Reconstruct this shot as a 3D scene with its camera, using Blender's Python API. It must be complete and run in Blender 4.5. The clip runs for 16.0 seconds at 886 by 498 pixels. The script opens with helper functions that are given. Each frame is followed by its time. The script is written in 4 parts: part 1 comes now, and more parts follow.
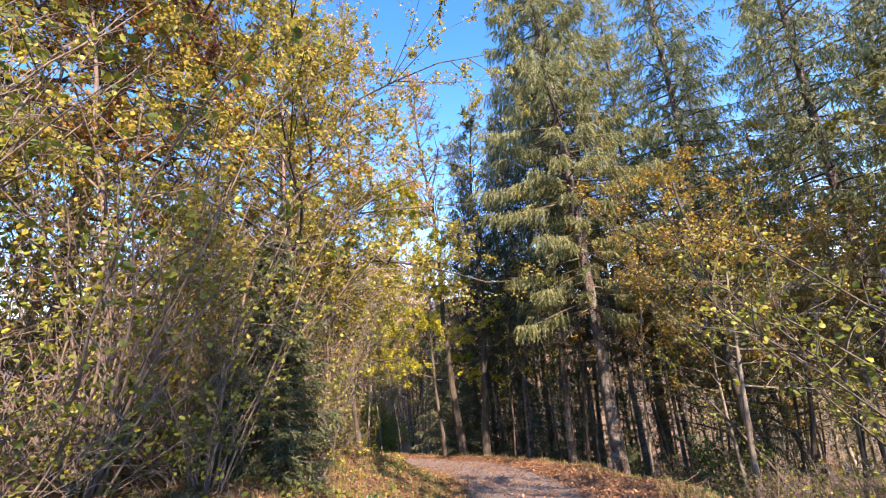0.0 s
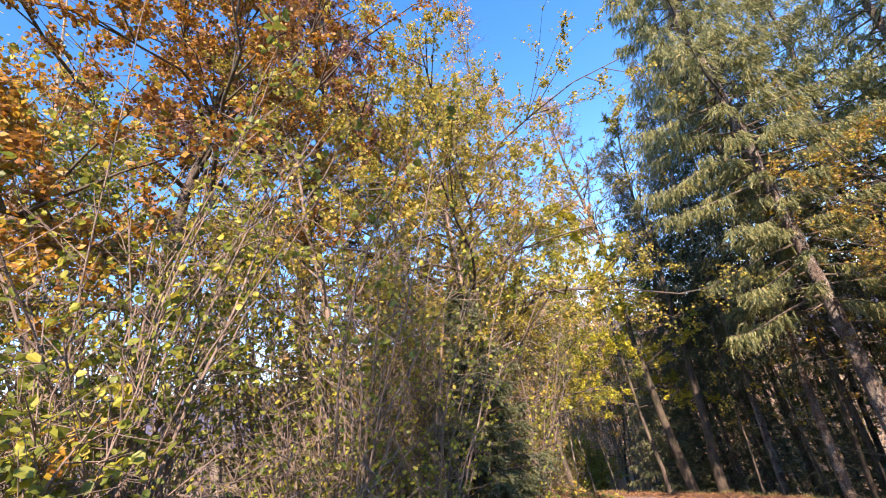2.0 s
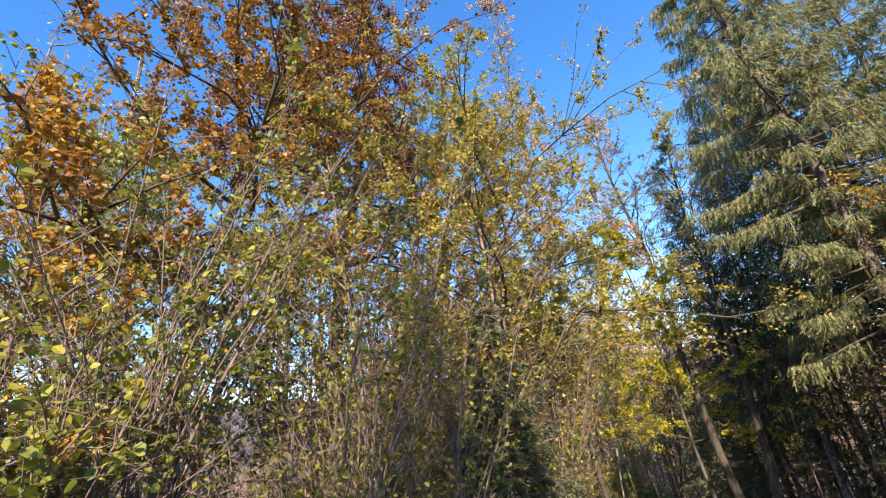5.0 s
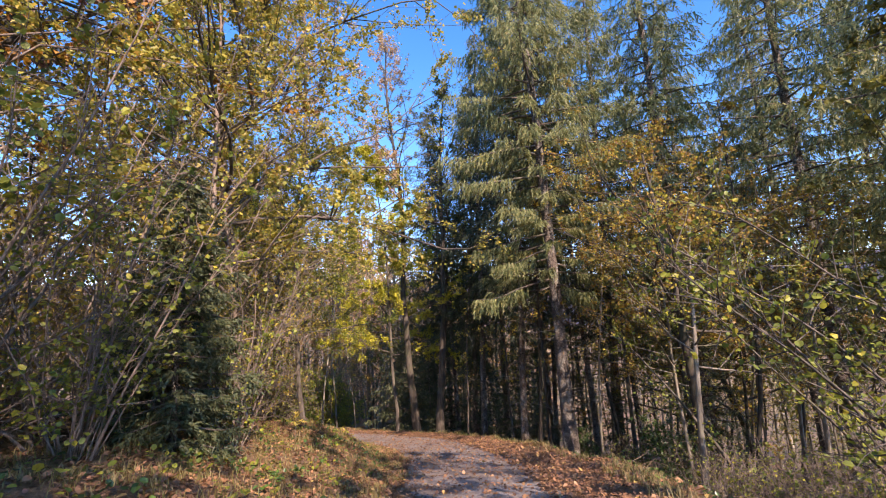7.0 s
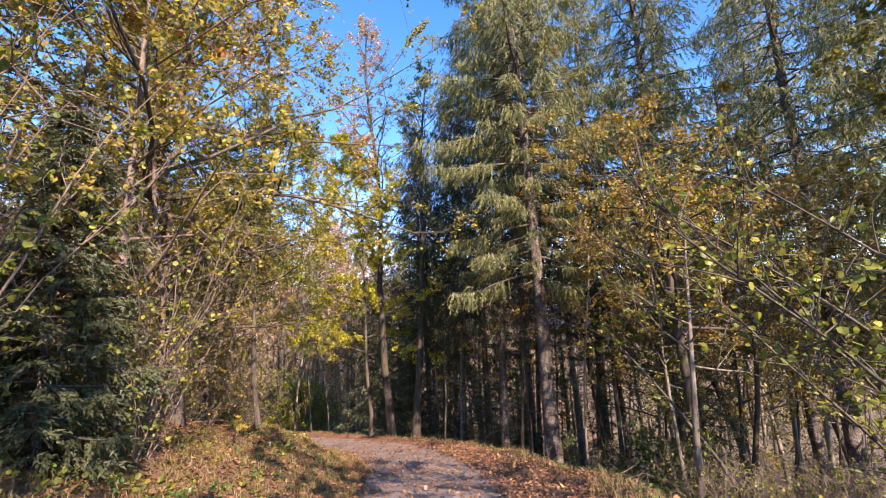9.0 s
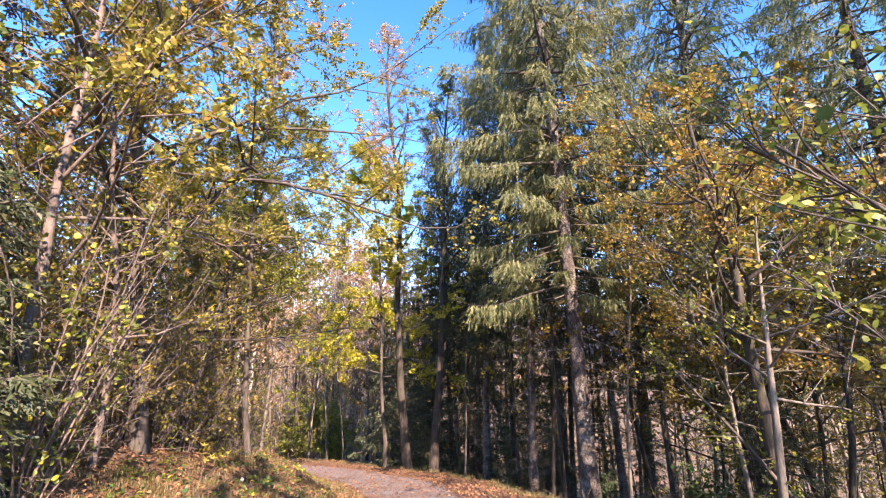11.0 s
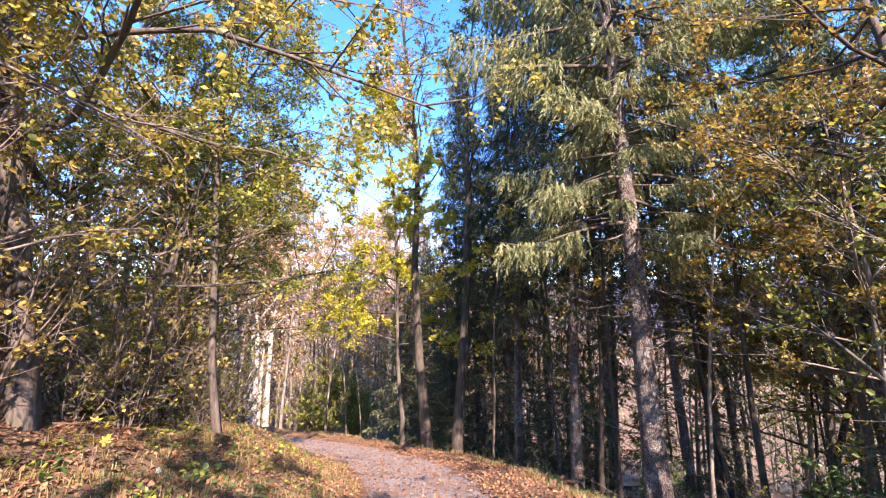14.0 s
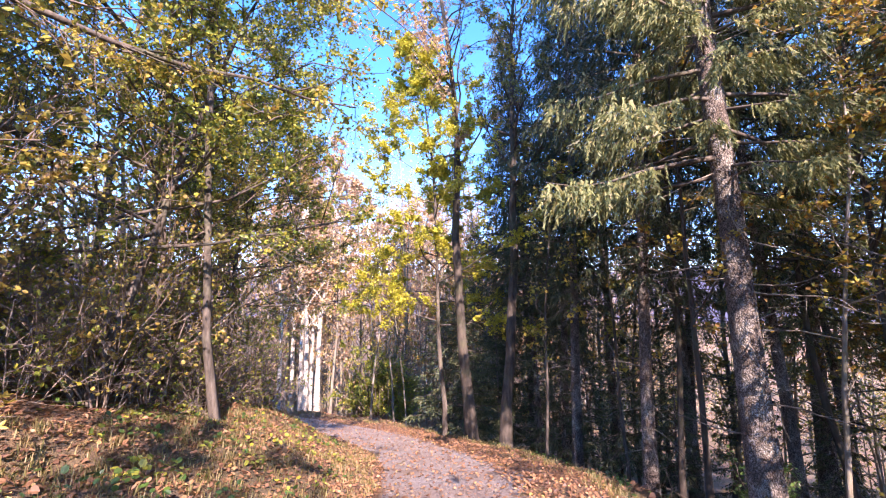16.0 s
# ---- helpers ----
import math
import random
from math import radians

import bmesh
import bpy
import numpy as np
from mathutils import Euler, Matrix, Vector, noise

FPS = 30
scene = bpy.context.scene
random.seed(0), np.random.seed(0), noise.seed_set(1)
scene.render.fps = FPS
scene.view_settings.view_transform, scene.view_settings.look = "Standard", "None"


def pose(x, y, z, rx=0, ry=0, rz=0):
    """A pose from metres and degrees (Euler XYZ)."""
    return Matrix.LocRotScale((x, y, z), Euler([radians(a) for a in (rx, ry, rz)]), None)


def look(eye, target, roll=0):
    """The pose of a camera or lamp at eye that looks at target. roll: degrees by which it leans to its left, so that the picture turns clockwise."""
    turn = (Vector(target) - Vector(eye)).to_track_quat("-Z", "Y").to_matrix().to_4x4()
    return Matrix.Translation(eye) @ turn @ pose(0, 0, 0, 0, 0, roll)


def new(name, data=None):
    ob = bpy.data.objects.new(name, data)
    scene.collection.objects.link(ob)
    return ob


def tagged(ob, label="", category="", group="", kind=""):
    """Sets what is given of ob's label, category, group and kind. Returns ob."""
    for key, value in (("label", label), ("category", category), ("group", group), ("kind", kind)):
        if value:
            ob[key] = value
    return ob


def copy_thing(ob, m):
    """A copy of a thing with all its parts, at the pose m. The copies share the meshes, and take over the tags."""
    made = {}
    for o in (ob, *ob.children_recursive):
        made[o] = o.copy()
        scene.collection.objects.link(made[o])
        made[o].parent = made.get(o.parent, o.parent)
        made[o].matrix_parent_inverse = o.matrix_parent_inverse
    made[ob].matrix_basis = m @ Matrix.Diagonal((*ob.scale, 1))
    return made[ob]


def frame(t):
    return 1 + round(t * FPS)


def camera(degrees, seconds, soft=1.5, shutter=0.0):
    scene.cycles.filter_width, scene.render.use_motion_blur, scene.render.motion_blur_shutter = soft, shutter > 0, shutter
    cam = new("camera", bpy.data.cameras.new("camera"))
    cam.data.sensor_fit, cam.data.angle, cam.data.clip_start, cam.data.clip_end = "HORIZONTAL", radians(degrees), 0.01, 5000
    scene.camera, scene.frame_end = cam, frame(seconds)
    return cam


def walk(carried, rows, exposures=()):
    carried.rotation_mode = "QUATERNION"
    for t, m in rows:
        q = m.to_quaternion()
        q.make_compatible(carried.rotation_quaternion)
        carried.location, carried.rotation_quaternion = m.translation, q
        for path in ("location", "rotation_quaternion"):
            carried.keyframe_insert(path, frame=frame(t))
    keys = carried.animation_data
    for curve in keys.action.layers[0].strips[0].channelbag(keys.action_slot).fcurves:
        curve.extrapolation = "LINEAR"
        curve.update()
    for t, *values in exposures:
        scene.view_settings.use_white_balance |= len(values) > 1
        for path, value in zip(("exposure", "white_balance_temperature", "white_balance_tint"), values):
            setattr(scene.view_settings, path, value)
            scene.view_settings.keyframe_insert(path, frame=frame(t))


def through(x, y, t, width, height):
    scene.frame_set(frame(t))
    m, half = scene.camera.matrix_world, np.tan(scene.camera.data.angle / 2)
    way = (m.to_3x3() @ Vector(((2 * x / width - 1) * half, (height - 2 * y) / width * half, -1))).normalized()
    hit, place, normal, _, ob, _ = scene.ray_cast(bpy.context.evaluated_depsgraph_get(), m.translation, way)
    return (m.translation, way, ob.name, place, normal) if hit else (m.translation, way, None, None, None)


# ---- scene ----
cam = camera(90.4, 16.0, 1.1)
PATH = [
    (0, (-0.464, 3.222, 0.869), (-0.645, 5.171, 1.283), -5.0),
    (0.5, (-0.562, 3.213, 0.935), (-0.941, 5.117, 1.417), -6.7),
    (1, (-0.615, 3.128, 0.952), (-1.179, 4.973, 1.482), -8.9),
    (1.5, (-0.609, 3.063, 0.984), (-1.322, 4.84, 1.564), -10.6),
    (2, (-0.595, 3.034, 1.022), (-1.426, 4.737, 1.662), -11.2),
    (2.5, (-0.611, 3.001, 1.021), (-1.561, 4.61, 1.734), -11.0),
    (3, (-0.608, 2.943, 1.045), (-1.696, 4.436, 1.811), -10.9),
    (3.2, (-0.578, 2.9, 1.047), (-1.712, 4.356, 1.818), -11.1),
    (4.1, (-0.46, 3.02, 0.975), (-1.67, 4.41, 1.75), -10.6),
    (5.3, (-0.223, 3.386, 0.811), (-1.044, 5.065, 1.523), -7.1),
    (5.5, (-0.203, 3.442, 0.783), (-0.898, 5.198, 1.441), -6.2),
    (6, (-0.132, 3.65, 0.708), (-0.561, 5.533, 1.228), -3.5),
    (6.5, (-0.074, 3.949, 0.602), (-0.305, 5.905, 0.952), -1.6),
    (7, (-0.076, 4.249, 0.509), (-0.137, 6.221, 0.833), -2.6),
    (7.5, (-0.011, 4.585, 0.406), (-0.007, 6.556, 0.74), -3.0),
    (8, (0.087, 4.932, 0.328), (0.112, 6.906, 0.652), -2.1),
    (8.5, (0.224, 5.33, 0.296), (0.246, 7.304, 0.617), -2.3),
    (9, (0.324, 5.688, 0.24), (0.319, 7.66, 0.573), -2.1),
    (9.2, (0.339, 5.842, 0.238), (0.331, 7.81, 0.593), -2.0),
    (11.3, (0.642, 7.901, -0.052), (0.503, 9.845, 0.396), -0.9),
    (11.5, (0.6, 8.117, -0.086), (0.465, 10.061, 0.364), -1.0),
    (12, (0.466, 8.673, -0.22), (0.342, 10.621, 0.214), -1.4),
    (12.5, (0.444, 9.272, -0.321), (0.318, 11.222, 0.104), -1.4),
    (13, (0.463, 9.79, -0.383), (0.302, 11.739, 0.035), -1.1),
    (13.5, (0.509, 10.362, -0.473), (0.292, 12.311, -0.079), -0.9),
    (14, (0.582, 10.919, -0.572), (0.317, 12.87, -0.224), -0.6),
    (14.5, (0.621, 11.469, -0.644), (0.338, 13.42, -0.306), -0.8),
    (15, (0.708, 12.023, -0.748), (0.379, 13.969, -0.422), -0.8),
    (15.5, (0.697, 12.572, -0.89), (0.309, 14.508, -0.57), -0.7),
    (16, (0.674, 13.105, -0.99), (0.168, 15.015, -0.686), -0.7),
]
walk(cam, [(t, look(eye, target, roll)) for t, eye, target, roll in PATH],
     [(0, 2.08, 7900, 32), (3.2, 2.00, 8100, 33), (5.3, 1.74, 7900, 26), (6.5, 1.68, 7700, 31), (7.5, 1.72, 7700, 32), (9.2, 1.92, 7800, 35), (11.3, 2.36, 7400, 37), (14, 2.50, 7200, 39), (16, 2.55, 6900, 42)])

# ---------------------------------------------------------------- light
SUN_TRAVEL = Vector((-0.41, 0.73, -0.55)).normalized()
world = bpy.data.worlds.new("sky")
scene.world = world
world.use_nodes = True
_wn = world.node_tree.nodes
_sky = _wn.new("ShaderNodeTexSky")
_sky.sky_type = "NISHITA"
_sky.sun_disc = False
_sky.sun_elevation = math.asin(-SUN_TRAVEL.z)
_sky.sun_rotation = math.atan2(-SUN_TRAVEL.x, -SUN_TRAVEL.y)
_sky.altitude, _sky.air_density, _sky.dust_density, _sky.ozone_density = 900.0, 1.0, 0.0, 1.8
_hsv = _wn.new("ShaderNodeHueSaturation")
_hsv.inputs["Hue"].default_value = 0.503
_hsv.inputs["Saturation"].default_value = 1.38
world.node_tree.links.new(_sky.outputs[0], _hsv.inputs["Color"])
world.node_tree.links.new(_hsv.outputs[0], _wn["Background"].inputs[0])
_wn["Background"].inputs[1].default_value = 0.15
sun = new("sun", bpy.data.lights.new("sun", "SUN"))
sun.data.energy, sun.data.angle, sun.data.color = 3.6, radians(0.55), (1.0, 0.93, 0.82)
sun.matrix_world = look((0, 0, 40), Vector((0, 0, 40)) + SUN_TRAVEL)


# ---------------------------------------------------------------- materials
def material(name, rough=0.8):
    m = bpy.data.materials.new(name)
    m.use_nodes = True
    m.node_tree.nodes["Principled BSDF"].inputs["Roughness"].default_value = rough
    return m, m.node_tree, m.node_tree.nodes["Principled BSDF"]


def ramp(nt, stops, fac):
    r = nt.nodes.new("ShaderNodeValToRGB")
    while len(r.color_ramp.elements) < len(stops):
        r.color_ramp.elements.new(0.5)
    for e, (p, c) in zip(r.color_ramp.elements, stops):
        e.position, e.color = p, (*c, 1)
    nt.links.new(fac, r.inputs[0])
    return r.outputs[0]


def noise_tex(nt, scale, detail=4, rough=0.6, stretch=None):
    co = nt.nodes.new("ShaderNodeTexCoord")
    n = nt.nodes.new("ShaderNodeTexNoise")
    n.inputs["Scale"].default_value, n.inputs["Detail"].default_value, n.inputs["Roughness"].default_value = scale, detail, rough
    src = co.outputs["Object"]
    if stretch:
        mp = nt.nodes.new("ShaderNodeMapping")
        mp.inputs["Scale"].default_value = stretch
        nt.links.new(src, mp.inputs[0])
        src = mp.outputs[0]
    nt.links.new(src, n.inputs["Vector"])
    return n.outputs[0]


def mix_col(nt, fac, a, b, mode="MIX"):
    m = nt.nodes.new("ShaderNodeMix")
    m.data_type, m.blend_type = "RGBA", mode
    for sock, v in ((m.inputs[0], fac), (m.inputs[6], a), (m.inputs[7], b)):
        if isinstance(v, (int, float)):
            sock.default_value = v
        elif isinstance(v, tuple):
            sock.default_value = (*v, 1)
        else:
            nt.links.new(v, sock)
    return m.outputs[2]


def bump(nt, bsdf, height, strength, dist=0.02):
    b = nt.nodes.new("ShaderNodeBump")
    b.inputs["Strength"].default_value, b.inputs["Distance"].default_value = strength, dist
    nt.links.new(height, b.inputs["Height"])
    nt.links.new(b.outputs[0], bsdf.inputs["Normal"])


def leaf_mat(name, stops, through=0.4, rough=0.5):
    """A leaf's colour differs from leaf to leaf and blotches within it; part of the light passes through."""
    m, nt, b = material(name, rough)
    g = nt.nodes.new("ShaderNodeNewGeometry")
    c = ramp(nt, stops, g.outputs["Random Per Island"])
    c = mix_col(nt, 0.35, c, ramp(nt, [(0.35, (0.35, 0.3, 0.2)), (0.65, (1.0, 1.0, 1.0))], noise_tex(nt, 9.0, 3)), "MULTIPLY")
    nt.links.new(c, b.inputs["Base Color"])
    t = nt.nodes.new("ShaderNodeBsdfTranslucent")
    nt.links.new(c, t.inputs[0])
    mx = nt.nodes.new("ShaderNodeMixShader")
    mx.inputs[0].default_value = through
    nt.links.new(b.outputs[0], mx.inputs[1])
    nt.links.new(t.outputs[0], mx.inputs[2])
    nt.links.new(mx.outputs[0], nt.nodes["Material Output"].inputs[0])
    return m


def bark_mat(name, dark, light, moss=None, scale=9.0, stretch=(1, 1, 0.25), strength=0.8, specks=None):
    m, nt, b = material(name, 0.9)
    n1 = noise_tex(nt, scale, 6, 0.7, stretch)
    n2 = noise_tex(nt, 1.3, 3)
    c = ramp(nt, [(0.32, dark), (0.68, light)], n1)
    if moss:
        c = mix_col(nt, ramp(nt, [(0.5, (0, 0, 0)), (0.7, (0.7, 0.7, 0.7))], n2), c, moss)
    if specks:
        c = mix_col(nt, ramp(nt, [(0.60, (0, 0, 0)), (0.68, (0.75, 0.75, 0.75))], noise_tex(nt, 26.0, 3, 0.6)), c, specks)
    nt.links.new(c, b.inputs["Base Color"])
    bump(nt, b, n1, strength, 0.03)
    return m


YELLOW = (0.62, 0.42, 0.035)
M_HAZEL = leaf_mat("hazel_leaf", [(0.0, (0.17, 0.20, 0.04)), (0.35, (0.33, 0.33, 0.06)), (0.6, (0.52, 0.44, 0.08)), (0.85, (0.62, 0.48, 0.09)), (1.0, (0.42, 0.24, 0.06))], 0.5)
M_HAZELG = leaf_mat("hazel_leaf_green", [(0.0, (0.11, 0.17, 0.03)), (0.45, (0.23, 0.28, 0.05)), (0.8, (0.40, 0.42, 0.06)), (1.0, (0.60, 0.50, 0.07))], 0.5)
M_GOLD = leaf_mat("golden_leaf", [(0.0, (0.26, 0.15, 0.06)), (0.25, (0.43, 0.31, 0.07)), (0.6, (0.58, 0.46, 0.10)), (0.85, (0.58, 0.48, 0.12)), (1.0, (0.32, 0.31, 0.07))], 0.5)
M_RUST = leaf_mat("russet_leaf", [(0.0, (0.13, 0.06, 0.055)), (0.5, (0.23, 0.11, 0.085)), (0.85, (0.34, 0.18, 0.11)), (1.0, (0.48, 0.29, 0.08))], 0.35)
M_OAK = leaf_mat("oak_leaf", [(0.0, (0.16, 0.07, 0.03)), (0.4, (0.33, 0.15, 0.035)), (0.75, (0.50, 0.25, 0.03)), (1.0, (0.24, 0.22, 0.03))], 0.4)
M_BEECH = leaf_mat("beech_leaf", [(0.0, (0.22, 0.11, 0.04)), (0.35, (0.40, 0.24, 0.05)), (0.7, (0.52, 0.41, 0.06)), (1.0, (0.28, 0.30, 0.05))], 0.45)
M_AMBER = leaf_mat("amber_leaf", [(0.0, (0.17, 0.20, 0.04)), (0.35, (0.36, 0.34, 0.06)), (0.7, (0.55, 0.46, 0.09)), (0.9, (0.60, 0.46, 0.09)), (1.0, (0.44, 0.27, 0.07))], 0.55)
M_LEMON = leaf_mat("lemon_leaf", [(0.0, (0.36, 0.36, 0.03)), (0.5, (0.54, 0.53, 0.05)), (1.0, (0.66, 0.58, 0.08))], 0.5)
M_PEACH = leaf_mat("peach_leaf", [(0.0, (0.46, 0.27, 0.19)), (0.5, (0.60, 0.41, 0.24)), (1.0, (0.64, 0.52, 0.25))], 0.45)
M_OLIVE = leaf_mat("olive_leaf", [(0.0, (0.10, 0.11, 0.025)), (0.6, (0.19, 0.19, 0.035)), (1.0, (0.32, 0.28, 0.05))], 0.35)
M_GREEN = leaf_mat("evergreen_leaf", [(0.0, (0.03, 0.07, 0.02)), (0.6, (0.06, 0.13, 0.03)), (1.0, (0.12, 0.2, 0.035))], 0.25, 0.35)
M_NEEDLE = leaf_mat("spruce_needle", [(0.0, (0.09, 0.125, 0.05)), (0.5, (0.21, 0.245, 0.095)), (0.85, (0.33, 0.34, 0.13)), (1.0, (0.40, 0.34, 0.16))], 0.42, 0.6)
# darker copy of the needle colour, with the shade of the stand put in
M_NEEDLED = leaf_mat("spruce_needle_shaded", [(0.0, (0.035, 0.055, 0.025)), (0.6, (0.08, 0.105, 0.042)), (1.0, (0.14, 0.145, 0.065))], 0.2, 0.6)
M_LITTER = leaf_mat("fallen_leaf", [(0.0, (0.10, 0.05, 0.035)), (0.35, (0.19, 0.095, 0.05)), (0.75, (0.33, 0.165, 0.08)), (0.95, (0.40, 0.23, 0.12)), (1.0, (0.44, 0.31, 0.08))], 0.15, 0.6)
M_ORANGE = leaf_mat("orange_leaf", [(0.0, (0.40, 0.17, 0.04)), (0.5, (0.56, 0.31, 0.05)), (0.85, (0.60, 0.43, 0.06)), (1.0, (0.34, 0.33, 0.05))], 0.5)
M_GRASS = leaf_mat("grass_blade", [(0.0, (0.10, 0.115, 0.03)), (0.3, (0.21, 0.18, 0.06)), (1.0, (0.32, 0.24, 0.11))], 0.3, 0.6)
M_BARK = bark_mat("brown_bark", (0.032, 0.026, 0.020), (0.14, 0.115, 0.09), (0.09, 0.09, 0.05))
M_DARK = bark_mat("dark_bark", (0.025, 0.02, 0.016), (0.10, 0.08, 0.06), (0.06, 0.065, 0.03))


def plated_bark(name, dark, light, lichen):
    """Small loose plates with dark cracks, and grey lichen in patches."""
    m, nt, b = material(name, 0.92)
    co, mp = nt.nodes.new("ShaderNodeTexCoord"), nt.nodes.new("ShaderNodeMapping")
    mp.inputs["Scale"].default_value = (1, 1, 0.6)
    nt.links.new(co.outputs["Object"], mp.inputs[0])
    vo = nt.nodes.new("ShaderNodeTexVoronoi")
    vo.feature = "DISTANCE_TO_EDGE"
    vo.inputs["Scale"].default_value = 22.0
    wb, sc, ad = nt.nodes.new("ShaderNodeTexNoise"), nt.nodes.new("ShaderNodeVectorMath"), nt.nodes.new("ShaderNodeVectorMath")
    wb.inputs["Scale"].default_value, wb.inputs["Detail"].default_value = 9.0, 4
    nt.links.new(co.outputs["Object"], wb.inputs["Vector"])
    sc.operation, ad.operation = "SCALE", "ADD"
    sc.inputs["Scale"].default_value = 0.16
    nt.links.new(wb.outputs["Color"], sc.inputs[0])
    nt.links.new(mp.outputs[0], ad.inputs[0])
    nt.links.new(sc.outputs[0], ad.inputs[1])
    nt.links.new(ad.outputs[0], vo.inputs["Vector"])
    grain, broad = noise_tex(nt, 30.0, 5, 0.7, (1, 1, 0.5)), noise_tex(nt, 2.2, 5, 0.65)
    c = ramp(nt, [(0.3, dark), (0.7, light)], grain)
    c = mix_col(nt, ramp(nt, [(0.46, (0, 0, 0)), (0.62, (0.85, 0.85, 0.85))], broad), c, lichen)
    c = mix_col(nt, 1.0, c, ramp(nt, [(0.02, (0.22, 0.20, 0.18)), (0.16, (1, 1, 1))], vo.outputs["Distance"]), "MULTIPLY")
    nt.links.new(c, b.inputs["Base Color"])
    bump(nt, b, vo.outputs["Distance"], 1.0, 0.05)
    return m


M_SPRUCE = plated_bark("spruce_bark", (0.06, 0.047, 0.04), (0.24, 0.19, 0.155), (0.36, 0.34, 0.29))
M_BIRCH = bark_mat("birch_bark", (0.12, 0.10, 0.08), (0.72, 0.67, 0.56), None, 6.0, (1, 1, 1.8), 0.3)
M_GREY = bark_mat("grey_bark", (0.07, 0.06, 0.048), (0.30, 0.26, 0.20), (0.15, 0.15, 0.08), 7.0)
M_TWIG = bark_mat("twig_bark", (0.085, 0.065, 0.052), (0.26, 0.20, 0.155), None, 20.0)
M_DEAD = bark_mat("dead_wood", (0.10, 0.07, 0.05), (0.25, 0.19, 0.13), None, 20.0)


# ---------------------------------------------------------------- the lie of the land
ROAD_Y = [-60, 3, 10, 15, 18, 21.7, 24.5, 27, 29.5, 32, 35, 38, 41, 44, 48, 54, 62, 80]
ROAD_X = [1.5, 0.2, 0.15, -0.1, -0.5, -1.4, -2.6, -4.3, -6.4, -9.0, -12.6, -16.6, -21, -26, -34, -48, -70, -125]
_yy = np.linspace(-60, 80, 561)
_xx = np.interp(_yy, ROAD_Y, ROAD_X)
_k = np.hanning(25)
_xx = np.convolve(np.pad(_xx, 12, mode="edge"), _k / _k.sum(), "valid")
_sl = np.gradient(_xx, _yy)


def smooth(a, b, v):
    t = np.clip((v - a) / (b - a), 0, 1)
    return t * t * (3 - 2 * t)


def across(x, y):
    """Metres to the right of the road's middle line."""
    return (x - np.interp(y, _yy, _xx)) / np.sqrt(1 + np.interp(y, _yy, _sl) ** 2)


def lumps(x, y):
    return (0.10 * np.sin(1.3 * x + 0.7 * y) + 0.08 * np.sin(0.9 * y - 1.7 * x + 1) + 0.04 * np.sin(3.1 * x - 2.3 * y) + 0.03 * np.sin(4.3 * y + 2.9 * x + 2))


def land(x, y):
    x, y = np.asarray(x, float), np.asarray(y, float)
    d = across(x, y)
    base = -0.1 - 0.183 * np.clip(y, 0, 60) + 0.05 * np.clip(-y, 0, 60) + 0.05 * np.clip(y - 68, 0, 220)
    base = base + np.interp(d, [-5, -1.7, 2.6, 8], [0, -0.09, 0.14, 0])
    left = np.interp(-d, [1.7, 2.2, 3.2, 4.5, 6.5, 12, 40, 120, 400], [0, 0.10, 0.55, 0.9, 1.45, 1.9, 1.2, -2, -6])
    right = np.interp(d, [2.6, 3.4, 6, 12, 25, 45, 110, 400], [0, -0.25, -1.1, -2.4, -4.0, -5.5, -8, -4]) * (1 - 0.8 * smooth(30, 42, y) * smooth(0, -10, x))
    ruts = -0.03 * np.exp(-((np.abs(d) - 0.75) / 0.28) ** 2)
    off = smooth(1.6, 3.5, np.abs(d))
    return base + np.where(d < 0, left, right) + ruts + lumps(x, y) * off


def tilted(x, y, dz=0.0, turn=0.0, scale=1.0):
    return Matrix.LocRotScale((x, y, float(land(x, y)) + dz), Euler((0, 0, turn)), (scale,) * 3)


# ---------------------------------------------------------------- mesh helpers
def mesh_of(name, verts, faces, mat, smooth_faces=False):
    """faces: a list of (n, k) index arrays."""
    me = bpy.data.meshes.new(name)
    verts = np.asarray(verts, np.float32)
    me.vertices.add(len(verts))
    me.vertices.foreach_set("co", verts.ravel())
    faces = [np.asarray(f, np.int32) for f in faces if len(f)]
    loops = np.concatenate([f.ravel() for f in faces])
    sizes = np.concatenate([np.full(len(f), f.shape[1], np.int32) for f in faces])
    me.loops.add(len(loops))
    me.loops.foreach_set("vertex_index", loops)
    me.polygons.add(len(sizes))
    me.polygons.foreach_set("loop_start", np.concatenate([[0], np.cumsum(sizes)[:-1]]).astype(np.int32))
    me.polygons.foreach_set("use_smooth", np.full(len(sizes), smooth_faces))
    me.materials.append(mat)
    me.update(calc_edges=True)
    return me


def child(name, me, parent, label=""):
    ob = new(name, me)
    ob.parent = parent
    return tagged(ob, label)


